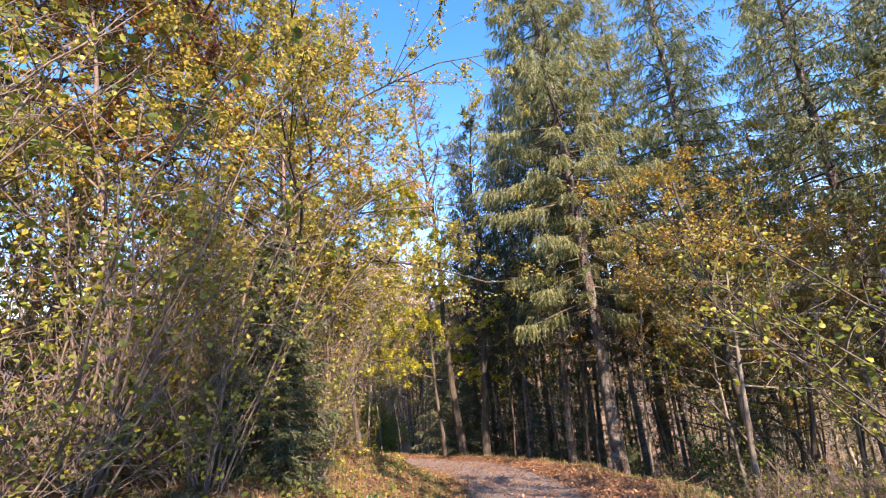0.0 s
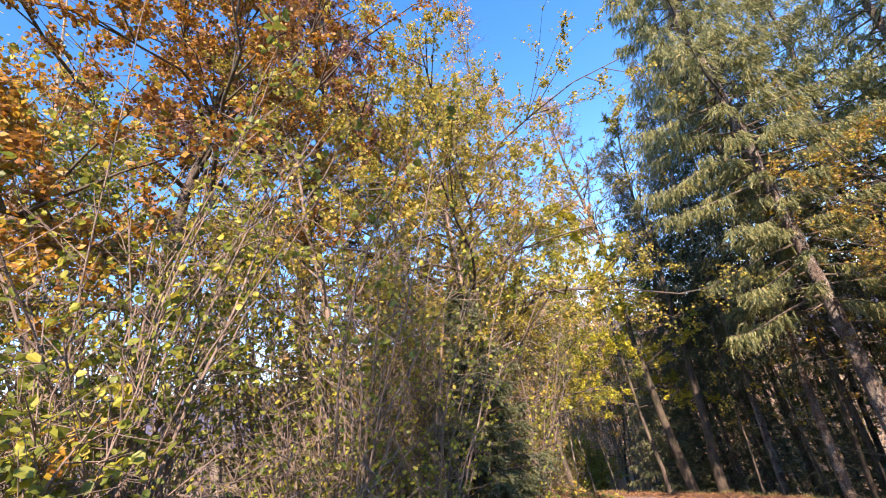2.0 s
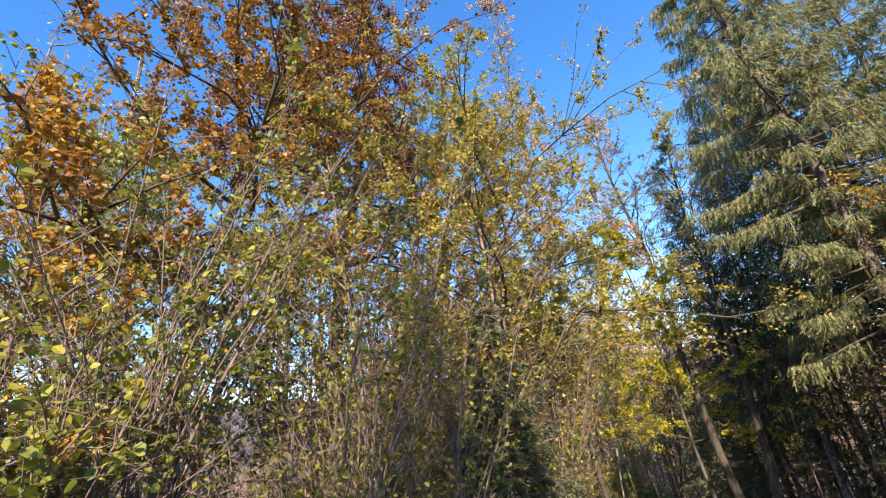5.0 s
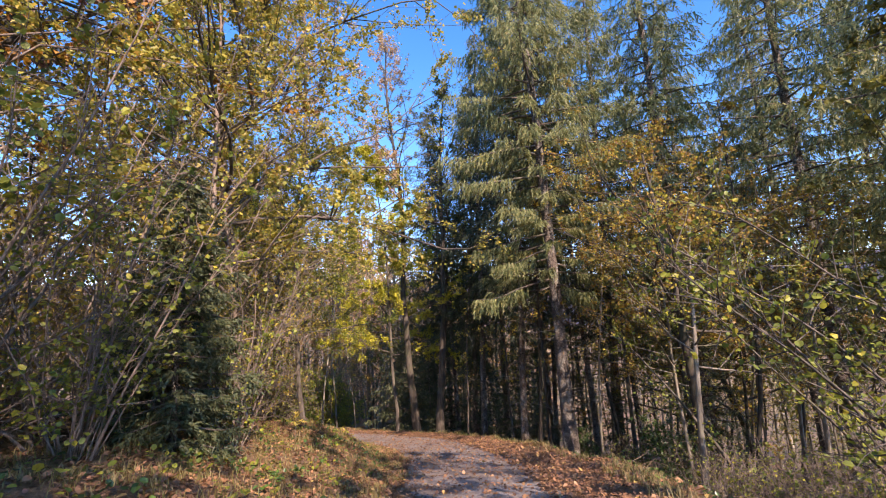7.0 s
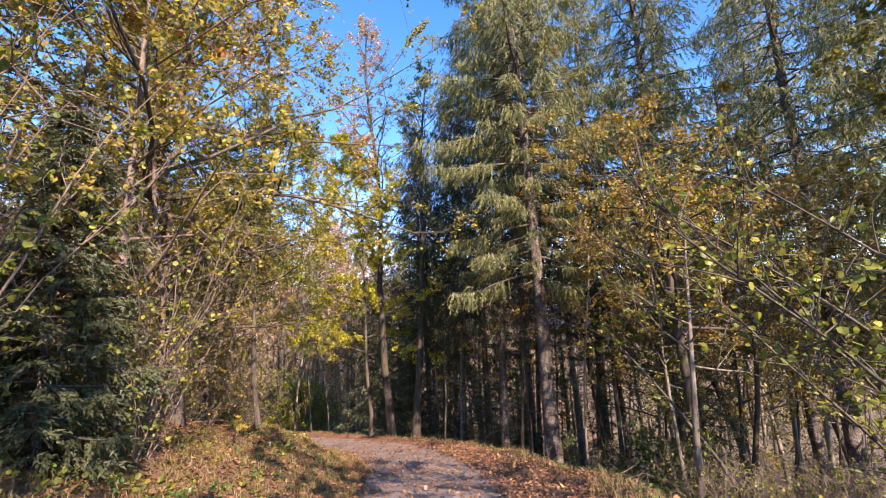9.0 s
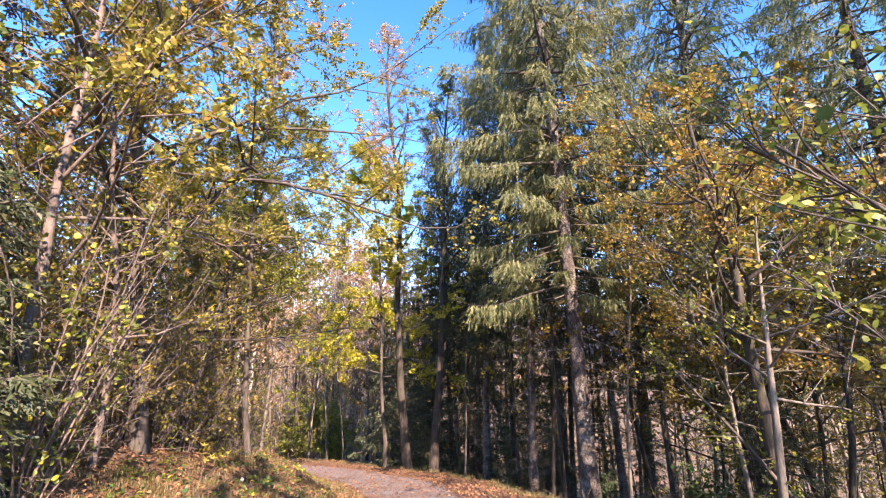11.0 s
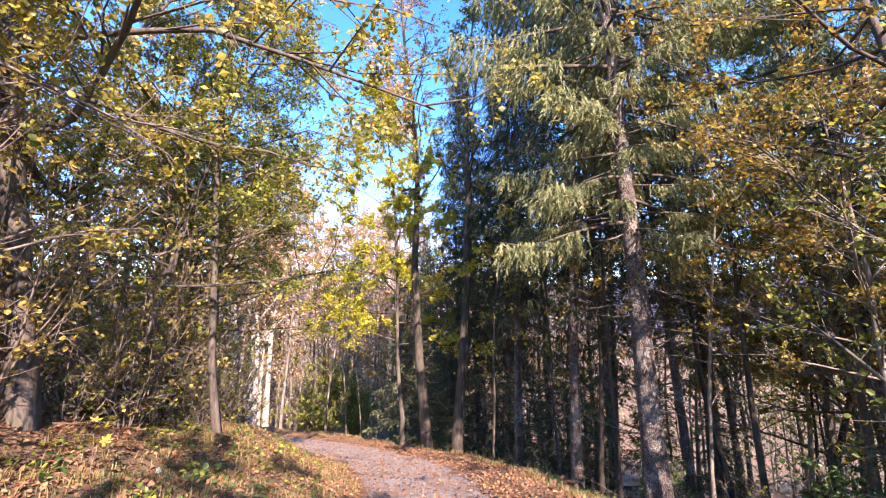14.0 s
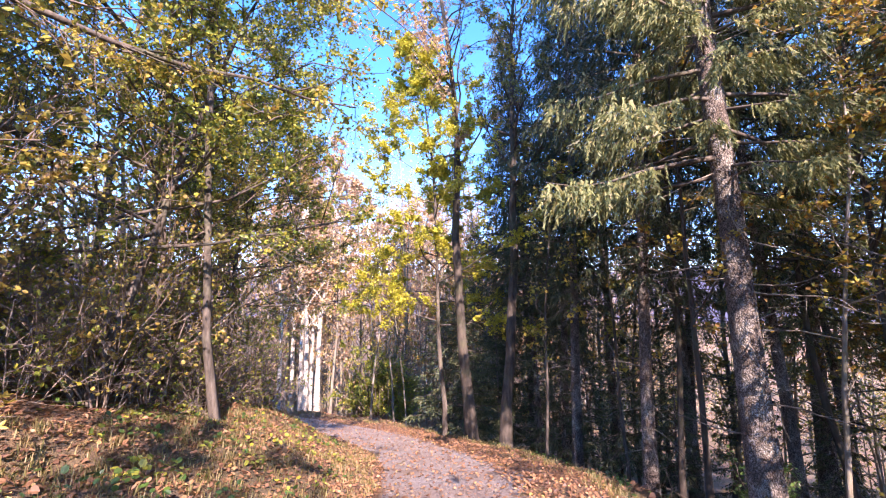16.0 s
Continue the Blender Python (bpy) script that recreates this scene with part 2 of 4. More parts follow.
class Wood:
    """Gathers tapered limbs into one mesh."""

    def __init__(self):
        self.v, self.f, self.n = [], [], 0

    def limb(self, pts, rad, sides=6, flare=False, rough=0.0, rng=None):
        pts, rad = np.asarray(pts, float), np.asarray(rad, float)
        tan = np.gradient(pts, axis=0)
        tan /= np.linalg.norm(tan, axis=1)[:, None] + 1e-9
        ref = np.array([1.0, 0.13, 0.07]) if abs(tan[0][0]) < 0.8 else np.array([0.1, 1.0, 0.1])
        a = np.cross(tan, ref)
        a /= np.linalg.norm(a, axis=1)[:, None] + 1e-9
        b = np.cross(tan, a)
        th = np.linspace(0, 2 * np.pi, sides, endpoint=False)
        r = rad[:, None] * np.ones((1, sides))
        if flare:
            r[0] *= 1.25 + 0.3 * np.cos(th * 3 + 1)
            r[1] *= 1.08 + 0.08 * np.cos(th * 3 + 1)
        if rough:
            r *= 1 + rough * rng.normal(size=r.shape)
        ring = pts[:, None] + r[..., None] * (np.cos(th)[None, :, None] * a[:, None] + np.sin(th)[None, :, None] * b[:, None])
        k, m = len(pts), sides
        i = np.arange(k - 1)[:, None] * m + np.arange(m)[None]
        j = np.arange(k - 1)[:, None] * m + (np.arange(m)[None] + 1) % m
        self.v.append(ring.reshape(-1, 3))
        self.f.append(np.stack([i, j, j + m, i + m], -1).reshape(-1, 4) + self.n)
        self.n += k * m

    def mesh(self, name, mat):
        return mesh_of(name, np.concatenate(self.v), [np.concatenate(self.f)], mat, True)


def leaves(rng, pos, size, name, mat, droop=0.3, quads=True, slim=0.78, normal_up=0.35):
    """One blade at each place, folded along its rib, each turned its own way."""
    n = len(pos)
    ax = rng.normal(size=(n, 3))
    ax[:, 2] = ax[:, 2] * 0.6 - droop
    ax /= np.linalg.norm(ax, axis=1)[:, None]
    up = rng.normal(size=(n, 3)) + np.array([0, 0, normal_up * 3])
    sd = np.cross(ax, up)
    sd /= np.linalg.norm(sd, axis=1)[:, None] + 1e-9
    nr = np.cross(sd, ax)
    s = (size * rng.uniform(0.6, 1.25, n))[:, None]
    w = s * slim * 0.5 * rng.uniform(0.8, 1.2, (n, 1))
    f = rng.uniform(0.05, 0.3, (n, 1)) * w
    p = np.asarray(pos)
    if quads:
        w1, w2 = w * rng.uniform(0.85, 1.05, (n, 1)), w * rng.uniform(0.75, 0.95, (n, 1))
        dip = nr * s * rng.uniform(-0.05, 0.2, (n, 1))
        vs = np.stack([p, p + ax * s * 0.24 + sd * w1 + nr * f, p + ax * s * 0.74 + sd * w2 + nr * f - dip * 0.4, p + ax * s - dip,
                       p + ax * s * 0.74 - sd * w2 + nr * f - dip * 0.4, p + ax * s * 0.24 - sd * w1 + nr * f], 1)
        k = np.arange(n)[:, None] * 6
        fc = [np.concatenate([k + [0, 1, 2, 3], k + [3, 4, 5, 0]])]
    else:
        vs = np.stack([p, p + ax * s * 0.5 + sd * w + nr * f, p + ax * s, p + ax * s * 0.5 - sd * w + nr * f], 1)
        k = np.arange(n)[:, None] * 4
        fc = [np.concatenate([k + [0, 1, 2], k + [0, 2, 3]])]
    return mesh_of(name, vs.reshape(-1, 3), fc, mat)


def wander(rng, start, way, length, n, wobble, lift=0.0):
    """A bending line of n + 1 points."""
    p, d = [np.asarray(start, float)], np.asarray(way, float)
    for _ in range(n):
        d = d + rng.normal(size=3) * wobble + np.array([0, 0, lift])
        d = d / np.linalg.norm(d)
        p.append(p[-1] + d * length / n)
    return np.array(p)


def along(pts, t):
    s = t * (len(pts) - 1)
    i = min(int(s), len(pts) - 2)
    return pts[i] + (pts[i + 1] - pts[i]) * (s - i), (pts[i + 1] - pts[i]) / (np.linalg.norm(pts[i + 1] - pts[i]) + 1e-9)


def thing(name, label, category, group=""):
    return tagged(new(name), label, category, group)


def broadleaf(name, label, seed, height, girth, clear, spread, count, size, leaf, bark, rise=0.5, limbs=26, lean=(0, 0), quads=False,
              wob=0.10, group="", split=False, bare_top=0.0, subs=6, twigs=4, droop=0.3, category="tree", flat=0.0, sides=10, clump=1.2):
    """A deciduous tree: a trunk, limbs that fork twice, twigs and single leaves."""
    rng = np.random.default_rng(seed)
    wood, fine, spots, wts, parts = Wood(), Wood(), [], [], []
    tr = wander(rng, (0, 0, -0.3), (lean[0], lean[1], 1), height, 12, wob * 0.5, 0.06)
    rad = girth / 2 * np.linspace(1, 0.12, 13) ** 0.85
    wood.limb(tr, rad, sides, True, 0.03, rng)
    for i in range(limbs):
        t = clear + (1 - clear) * ((i + rng.uniform(0, 0.9)) / limbs) ** 0.9
        p, d = along(tr, min(t, 0.99))
        az = i * 2.4 + rng.uniform(-0.5, 0.5)
        ln = spread * (1.05 - 0.8 * ((t - clear) / (1 - clear)) ** 1.8) * rng.uniform(0.6, 1.2)
        el = rise + rng.uniform(-0.3, 0.3) + 0.3 * t
        w = np.array([math.cos(az) * math.cos(el), math.sin(az) * math.cos(el), math.sin(el)])
        r0 = max(0.012, np.interp(t, np.linspace(0, 1, 13), rad) * 0.5)
        br = wander(rng, p, w, ln, 6, 0.22 if split else 0.16, 0.03 - flat)
        lw = Wood() if split else wood
        if split:
            lw.limb(br, np.linspace(r0, r0 * 0.2 + 0.003, 7), 6)
        else:
            lw.limb(br[::2], np.linspace(r0, r0 * 0.2 + 0.003, 4), 5)
        if split:
            parts.append(lw)
        for j in range(subs):
            tj = rng.uniform(0.25, 1.0)
            q, e = along(br, min(tj, 0.99))
            w2 = e + rng.normal(size=3) * 0.65 * np.array([1, 1, 0.7])
            w2 /= np.linalg.norm(w2)
            sb = wander(rng, q, w2, ln * rng.uniform(0.22, 0.5), 4, 0.22, 0.04 - flat)
            fine.limb(sb[::2], np.linspace(max(r0 * 0.35, 0.007), 0.004, 3), 3)
            for _ in range(twigs):
                u, e2 = along(sb, rng.uniform(0.3, 0.99))
                w3 = e2 + rng.normal(size=3) * 0.7
                w3 /= np.linalg.norm(w3)
                tw = wander(rng, u, w3, rng.uniform(0.25, 0.6) * (0.5 + spread * 0.12), 2, 0.25)
                fine.limb(tw[::2], [0.005, 0.003], 3)
                spots.append(tw)
                wts.append(0.0 if t > 1 - bare_top and rng.random() < 0.85 else 1.0)
    ob = thing(name, label, category, group)
    stem = child("trunk", wood.mesh("trunk", bark), ob)
    for lw in parts:
        child("limb", lw.mesh("limb", bark), stem)
    tagged(child("branchwork", fine.mesh("branchwork", bark if bark is not M_BIRCH else M_TWIG), ob), kind="stuff")
    if count:
        sp, wt = np.array(spots), np.array(wts) * rng.gamma(clump, 1.0, len(wts))
        pick = rng.choice(len(sp), count, p=wt / wt.sum())
        f = rng.uniform(0, 1, (count, 1))
        pos = np.where(f < 0.5, sp[pick, 0] + (sp[pick, 1] - sp[pick, 0]) * f * 2, sp[pick, 1] + (sp[pick, 2] - sp[pick, 1]) * (f * 2 - 1))
        pos = pos + rng.normal(size=(count, 3)) * 0.05
        tagged(child("crown", leaves(rng, pos, size, "crown", leaf, droop, quads), ob), kind="stuff")
    return ob


def shrub(name, label, seed, height, stems, fan, count, size, leaf, bark, group="", quads=True, thick=0.035, arch=0.0, category="shrub"):
    """Many stems from one stool, with side twigs and single leaves."""
    rng = np.random.default_rng(seed)
    wood, fine, spots = [], Wood(), []
    for i in range(stems):
        az, el = rng.uniform(0, 6.283), rng.normal(1.25, 0.16 * fan)
        h = height * rng.uniform(0.45, 1.05)
        w = np.array([math.cos(az) * math.cos(el), math.sin(az) * math.cos(el), math.sin(el)])
        st = wander(rng, np.array([math.cos(az), math.sin(az), 0]) * rng.uniform(0.05, 0.35) + [0, 0, -0.15], w, h, 9, 0.09, -arch)
        r0 = thick * rng.uniform(0.4, 1.1)
        lw = Wood()
        lw.limb(st, np.linspace(r0, 0.005, 10), 6)
        wood.append(lw)
        for j in range(int(8 + h * 1.6)):
            p, d = along(st, min(0.99, rng.uniform(0.12, 1.0)))
            w2 = d * 0.7 + rng.normal(size=3) * 0.6
            w2 /= np.linalg.norm(w2)
            tw = wander(rng, p, w2, rng.uniform(0.3, 1.0) * (0.4 + height * 0.1), 4, 0.2, 0.03)
            fine.limb(tw[::2], np.linspace(0.008, 0.003, 3), 3)
            spots.append(tw)
            for _ in range(1 if j % 2 else 2):
                q, e = along(tw, rng.uniform(0.3, 0.98))
                w3 = e + rng.normal(size=3) * 0.6
                t3 = wander(rng, q, w3 / np.linalg.norm(w3), rng.uniform(0.15, 0.45), 2, 0.2)
                fine.limb(t3[::2], [0.004, 0.0025], 3)
                spots.append(np.array([t3[0], (t3[0] + t3[1]) / 2, t3[1], (t3[1] + t3[2]) / 2, t3[2]]))
    ob = thing(name, label, category, group)
    for lw in wood:
        child("stem", lw.mesh("stem", bark), ob)
    tagged(child("branchwork", fine.mesh("branchwork", bark), ob), kind="stuff")
    if count:
        sp = np.array(spots)
        wt = rng.gamma(1.0, 1.0, len(sp))
        pick, f = rng.choice(len(sp), count, p=wt / wt.sum()), rng.uniform(0.1, 4, count)
        k = np.minimum(f.astype(int), 3)
        pos = sp[pick, k] + (sp[pick, k + 1] - sp[pick, k]) * (f - k)[:, None] + rng.normal(size=(count, 3)) * 0.025
        tagged(child("foliage", leaves(rng, pos, size, "foliage", leaf, 0.35, quads, 0.8), ob), kind="stuff")
    return ob


def spruce(name, label, seed, height, girth, low, radius, boughs, needle, group="", twig=22, dead=20, lean=(0, 0), sprays=3, hang=0.55, length=0.5, barb=0.24, inner=0.18):
    """A spruce: straight scaly trunk, whorls of sagging boughs hung with curtains of needled twigs, dead stubs below."""
    rng = np.random.default_rng(seed)
    wood, fine, stubs = Wood(), Wood(), Wood()
    tr = wander(rng, (0, 0, -0.5), (lean[0], lean[1], 1), height + 0.5, 16, 0.012, 0.02)
    rad = girth / 2 * np.linspace(1, 0.05, 17) ** 0.8
    wood.limb(tr, rad, 14, True, 0.03, rng)
    P, A, L = [], [], []
    for i in range(boughs):
        t = low + (0.985 - low) * ((i + rng.uniform(0, 1)) / boughs) ** 0.85
        p, d = along(tr, t)
        az = i * 2.39996 + rng.uniform(-0.3, 0.3)
        ln = radius * (1 - ((t - low) / (1 - low)) ** 1.7 * 0.93) * rng.uniform(0.5, 1.15)
        if t < low + 0.15:
            ln *= rng.uniform(0.4, 0.85)
        w = np.array([math.cos(az), math.sin(az), 0.22 - 0.45 * (1 - t)])
        br = wander(rng, p, w / np.linalg.norm(w), ln, 6, 0.06, -0.03)
        br[-1, 2] += 0.10 * ln
        br[-2, 2] += 0.03 * ln
        r0 = 0.012 + 0.012 * ln
        fine.limb(br, np.linspace(r0, 0.005, 7), 5)
        for _ in range(int(twig * (0.35 + ln / radius))):
            q, e = along(br, rng.uniform(inner, 1.0) ** 0.8 * 0.99)
            side = np.cross(e, [0, 0, 1.0]) * rng.choice([-1, 1])
            dr = side * rng.uniform(0.2, 1.0) + e * rng.uniform(0.2, 0.9) + np.array([0, 0, -hang * rng.uniform(0.6, 2.4)])
            P.append(q + side * rng.uniform(0, 0.25) * ln * 0.4)
            A.append(dr / np.linalg.norm(dr))
            L.append(length * rng.uniform(0.5, 1.5) * (0.6 + 0.4 * ln / radius))
    for i in range(dead):
        t = rng.uniform(0.06, low + 0.22)
        p, d = along(tr, t)
        az = rng.uniform(0, 6.283)
        w = np.array([math.cos(az), math.sin(az), rng.uniform(-0.35, 0.25)])
        br = wander(rng, p, w, rng.uniform(0.3, 1.0) * radius * 0.55, 5, 0.12, -0.02)
        stubs.limb(br, np.linspace(0.018, 0.004, 6), 4)
        for _ in range(3):
            q, e = along(br, rng.uniform(0.3, 0.95))
            stubs.limb(wander(rng, q, e + rng.normal(size=3) * 0.6, rng.uniform(0.2, 0.6), 2, 0.2), [0.006, 0.004, 0.003], 3)
    ob = thing(name, label, "tree", group)
    child("trunk", wood.mesh("trunk", M_SPRUCE), ob)
    tagged(child("branchwork", fine.mesh("branchwork", M_BARK), ob), kind="stuff")
    if dead:
        tagged(child("deadwood", stubs.mesh("deadwood", M_GREY), ob, "bare pale dead stubs"), kind="stuff")
    # each needled twig is a drooping feather: short barbs on both sides of its axis
    P, A, L = np.array(P), np.array(A), np.array(L)
    m = len(P)
    vs = []
    flat_side = np.cross(A, rng.normal(size=(m, 3)))
    flat_side /= np.linalg.norm(flat_side, axis=1)[:, None] + 1e-9
    lift = np.cross(flat_side, A)
    for k in range(sprays):
        f = (k + rng.uniform(0, 1, m)) / sprays
        sgn = np.where(rng.random(m) < 0.5, -1.0, 1.0)[:, None]
        b = P + A * (L * f)[:, None]
        ax = A * rng.uniform(0.7, 1.3, (m, 1)) + flat_side * sgn * rng.uniform(0.15, 0.7, (m, 1)) + lift * rng.normal(0, 0.3, (m, 1))
        ax /= np.linalg.norm(ax, axis=1)[:, None]
        ll = (L * rng.uniform(0.6, 1.3, m) * barb * (1.1 - 0.5 * f))[:, None]
        sd = np.cross(ax, lift + 0.4 * rng.normal(size=(m, 3)))
        sd /= np.linalg.norm(sd, axis=1)[:, None] + 1e-9
        w = ll * 0.10 + 0.007
        vs.append(np.stack([b - sd * w, b + sd * w, b + ax * ll], 1).reshape(-1, 3))
    vs = np.concatenate(vs)
    fs = [np.arange(len(vs)).reshape(-1, 3)]
    tagged(child("needlework", mesh_of("needlework", vs, fs, needle), ob), kind="stuff")
    return ob


def scatter(src, places, dz=0.0):
    """Copies of a thing: (x, y, turn, size)."""
    for x, y, turn, sc in places:
        o = copy_thing(src, Matrix.Identity(4))
        o.matrix_basis = tilted(x, y, dz, turn, sc)


def put(ob, x, y, turn=0.0, sc=1.0, dz=0.0):
    ob.matrix_basis = tilted(x, y, dz, turn, sc)
    return ob


# ---------------------------------------------------------------- ground and road
def axis(lo, hi, near_lo, near_hi, step):
    mid = np.arange(near_lo, near_hi + step / 2, step)
    grow = np.cumsum(step * 1.16 ** np.arange(1, 60))
    a = near_lo - grow
    b = near_hi + grow
    return np.concatenate([a[a > lo][::-1], mid, b[b < hi]])


def sheet(name, xs, ys, fn, mat):
    X, Y = np.meshgrid(xs, ys)
    Z = fn(X, Y)
    n, m = X.shape
    k = (np.arange(n - 1)[:, None] * m + np.arange(m - 1)[None]).ravel()
    return mesh_of(name, np.stack([X, Y, Z], -1).reshape(-1, 3), [np.stack([k, k + 1, k + m + 1, k + m], -1)], mat, True)


def ground_mat():
    m, nt, b = material("leafy_forest_floor", 0.95)
    big, mid, fine = noise_tex(nt, 0.35, 4), noise_tex(nt, 3.0, 6, 0.7), noise_tex(nt, 28.0, 5, 0.75)
    litter = ramp(nt, [(0.3, (0.07, 0.042, 0.028)), (0.5, (0.20, 0.11, 0.06)), (0.7, (0.36, 0.22, 0.12))], fine)
    earth = ramp(nt, [(0.3, (0.07, 0.05, 0.03)), (0.7, (0.18, 0.145, 0.06))], mid)
    c = mix_col(nt, ramp(nt, [(0.45, (0.15, 0.15, 0.15)), (0.62, (0.8, 0.8, 0.8))], big), litter, earth)
    nt.links.new(c, b.inputs["Base Color"])
    bump(nt, b, fine, 1.0, 0.05)
    return m


def road_mat():
    m, nt, b = material("pale_gravel", 0.9)
    big, mid, fine = noise_tex(nt, 0.8, 5, 0.65), noise_tex(nt, 7.0, 6, 0.7), noise_tex(nt, 60.0, 5, 0.8)
    c = ramp(nt, [(0.3, (0.15, 0.13, 0.118)), (0.7, (0.37, 0.33, 0.30))], fine)
    c = mix_col(nt, ramp(nt, [(0.45, (0, 0, 0)), (0.7, (0.75, 0.75, 0.75))], mid), c, (0.15, 0.115, 0.095))
    c = mix_col(nt, ramp(nt, [(0.42, (0, 0, 0)), (0.68, (0.75, 0.75, 0.75))], big), c, (0.17, 0.11, 0.075))
    nt.links.new(c, b.inputs["Base Color"])
    bump(nt, b, fine, 0.8, 0.02)
    return m


M_GROUND, M_ROAD = ground_mat(), road_mat()
tagged(new("ground", sheet("ground", axis(-600, 600, -14, 14, 0.35), axis(-300, 900, -6, 44, 0.35), land, M_GROUND)),
       "leaf-strewn woodland ground sloping beside the track", "ground", kind="structure")


def road_mesh():
    ys = np.arange(-40, 74, 0.3)
    cx, sl = np.interp(ys, _yy, _xx), np.interp(ys, _yy, _sl)
    rng = np.random.default_rng(5)
    off = np.linspace(-1, 1, 17)
    nx, ny = 1 / np.sqrt(1 + sl ** 2), -sl / np.sqrt(1 + sl ** 2)
    wob = 1.42 + 0.14 * np.sin(ys * 0.9) + 0.10 * np.sin(ys * 2.3 + 1)
    X = cx[:, None] + nx[:, None] * off[None] * wob[:, None]
    Y = ys[:, None] + ny[:, None] * off[None] * wob[:, None]
    Z = land(X, Y) + 0.025 * (1 - np.abs(off[None]) ** 6) - 0.012 + 0.006 * rng.normal(size=X.shape)
    n, m = X.shape
    k = (np.arange(n - 1)[:, None] * m + np.arange(m - 1)[None]).ravel()
    return mesh_of("road", np.stack([X, Y, Z], -1).reshape(-1, 3), [np.stack([k, k + 1, k + m + 1, k + m], -1)], M_ROAD, True)


tagged(new("road", road_mesh()), "pale gravel forest track bending away downhill", "road", kind="structure")

# ---------------------------------------------------------------- spruces
S1 = put(spruce("spruce_tree", "tall sunlit spruce with long hanging twigs and a bare scaly trunk", 11, 33, 0.52, 0.20, 4.6, 260, M_NEEDLE, twig=108, dead=44, sprays=14, hang=1.15, length=0.55, barb=0.25, inner=0.3), 3.95, 22.45, 0.4)
S2 = put(spruce("spruce_tree", "tall spruce with sparse greyish boughs on the wooded slope", 12, 30, 0.5, 0.18, 4.0, 220, M_NEEDLE, "spruces", twig=46, dead=30, hang=0.95, sprays=7, length=0.58, barb=0.36), 9.4, 22.9, 1.4)
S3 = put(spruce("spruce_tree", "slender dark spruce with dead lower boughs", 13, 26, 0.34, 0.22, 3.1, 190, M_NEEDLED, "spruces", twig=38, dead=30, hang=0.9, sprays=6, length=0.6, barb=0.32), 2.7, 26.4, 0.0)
# the half-size copy behind the start is unseen, added to shade the bank
scatter(S2, [(13.5, 21.0, 2.0, 1.0), (8.5, 30.5, 4.0, 1.05), (17, 27, 1.0, 0.95), (12.5, 15.5, 3.0, 0.9), (18, 17.5, 0.4, 1.0), (15.5, 35, 5.0, 1.1), (3.4, -4.8, 1.1, 0.5), (24, 30, 3.4, 1.0)])
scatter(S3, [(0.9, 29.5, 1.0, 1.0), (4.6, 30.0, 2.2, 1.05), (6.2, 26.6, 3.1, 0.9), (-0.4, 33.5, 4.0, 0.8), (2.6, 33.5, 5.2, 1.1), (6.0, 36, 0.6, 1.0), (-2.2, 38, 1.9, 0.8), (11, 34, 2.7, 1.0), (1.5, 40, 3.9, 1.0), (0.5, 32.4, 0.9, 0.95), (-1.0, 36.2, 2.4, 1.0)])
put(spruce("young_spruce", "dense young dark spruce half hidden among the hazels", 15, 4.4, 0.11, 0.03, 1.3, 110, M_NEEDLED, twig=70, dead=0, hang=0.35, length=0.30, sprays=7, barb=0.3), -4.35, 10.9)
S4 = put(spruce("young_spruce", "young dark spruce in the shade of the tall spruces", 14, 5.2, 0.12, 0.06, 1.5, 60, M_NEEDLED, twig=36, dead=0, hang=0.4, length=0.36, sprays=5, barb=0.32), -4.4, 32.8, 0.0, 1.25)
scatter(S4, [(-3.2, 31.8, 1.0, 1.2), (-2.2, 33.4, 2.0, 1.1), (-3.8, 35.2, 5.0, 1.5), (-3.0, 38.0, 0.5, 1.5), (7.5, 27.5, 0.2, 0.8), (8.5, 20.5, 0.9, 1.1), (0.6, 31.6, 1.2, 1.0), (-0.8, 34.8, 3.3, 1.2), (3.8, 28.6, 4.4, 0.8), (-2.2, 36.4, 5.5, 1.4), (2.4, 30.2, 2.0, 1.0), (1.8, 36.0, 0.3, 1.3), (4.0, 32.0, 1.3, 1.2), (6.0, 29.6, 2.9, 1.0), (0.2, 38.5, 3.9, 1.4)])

# ---------------------------------------------------------------- tall broadleaved trees
put(broadleaf("alder_tree", "slim grey-barked tree with a bare trunk at the verge", 21, 22, 0.42, 0.45, 3.4, 6000, 0.11, M_OLIVE, M_DARK, 0.7, split=True), -1.45, 29.5)
put(broadleaf("alder_tree", "slim grey-barked tree with sparse pinkish top leaves", 22, 25, 0.42, 0.45, 4.2, 8000, 0.11, M_PEACH, M_DARK, 0.8, split=True), -2.75, 30.2)
put(broadleaf("maple_tree", "small tree with bright lemon-yellow autumn leaves", 23, 17.5, 0.2, 0.24, 3.9, 62000, 0.105, M_LEMON, M_BARK, 0.1, 44, lean=(-0.03, 0), subs=9, twigs=6, flat=0.02), -3.9, 30.4)
put(broadleaf("oak_tree", "oak with dark forked trunk and russet leaves", 24, 12.5, 0.48, 0.30, 6.6, 58000, 0.095, M_OAK, M_DARK, 0.15, 38, wob=0.2, split=True, subs=8, twigs=6, flat=0.01, clump=5.0), -10.4, 8.0, 2.3)
put(broadleaf("oak_tree", "dark-trunked oak with purplish brown withered leaves", 25, 17, 0.46, 0.38, 4.8, 30000, 0.10, M_RUST, M_DARK, 0.45, 30, wob=0.14, split=True, subs=8, twigs=5), -9.75, 12.2, 1.0)
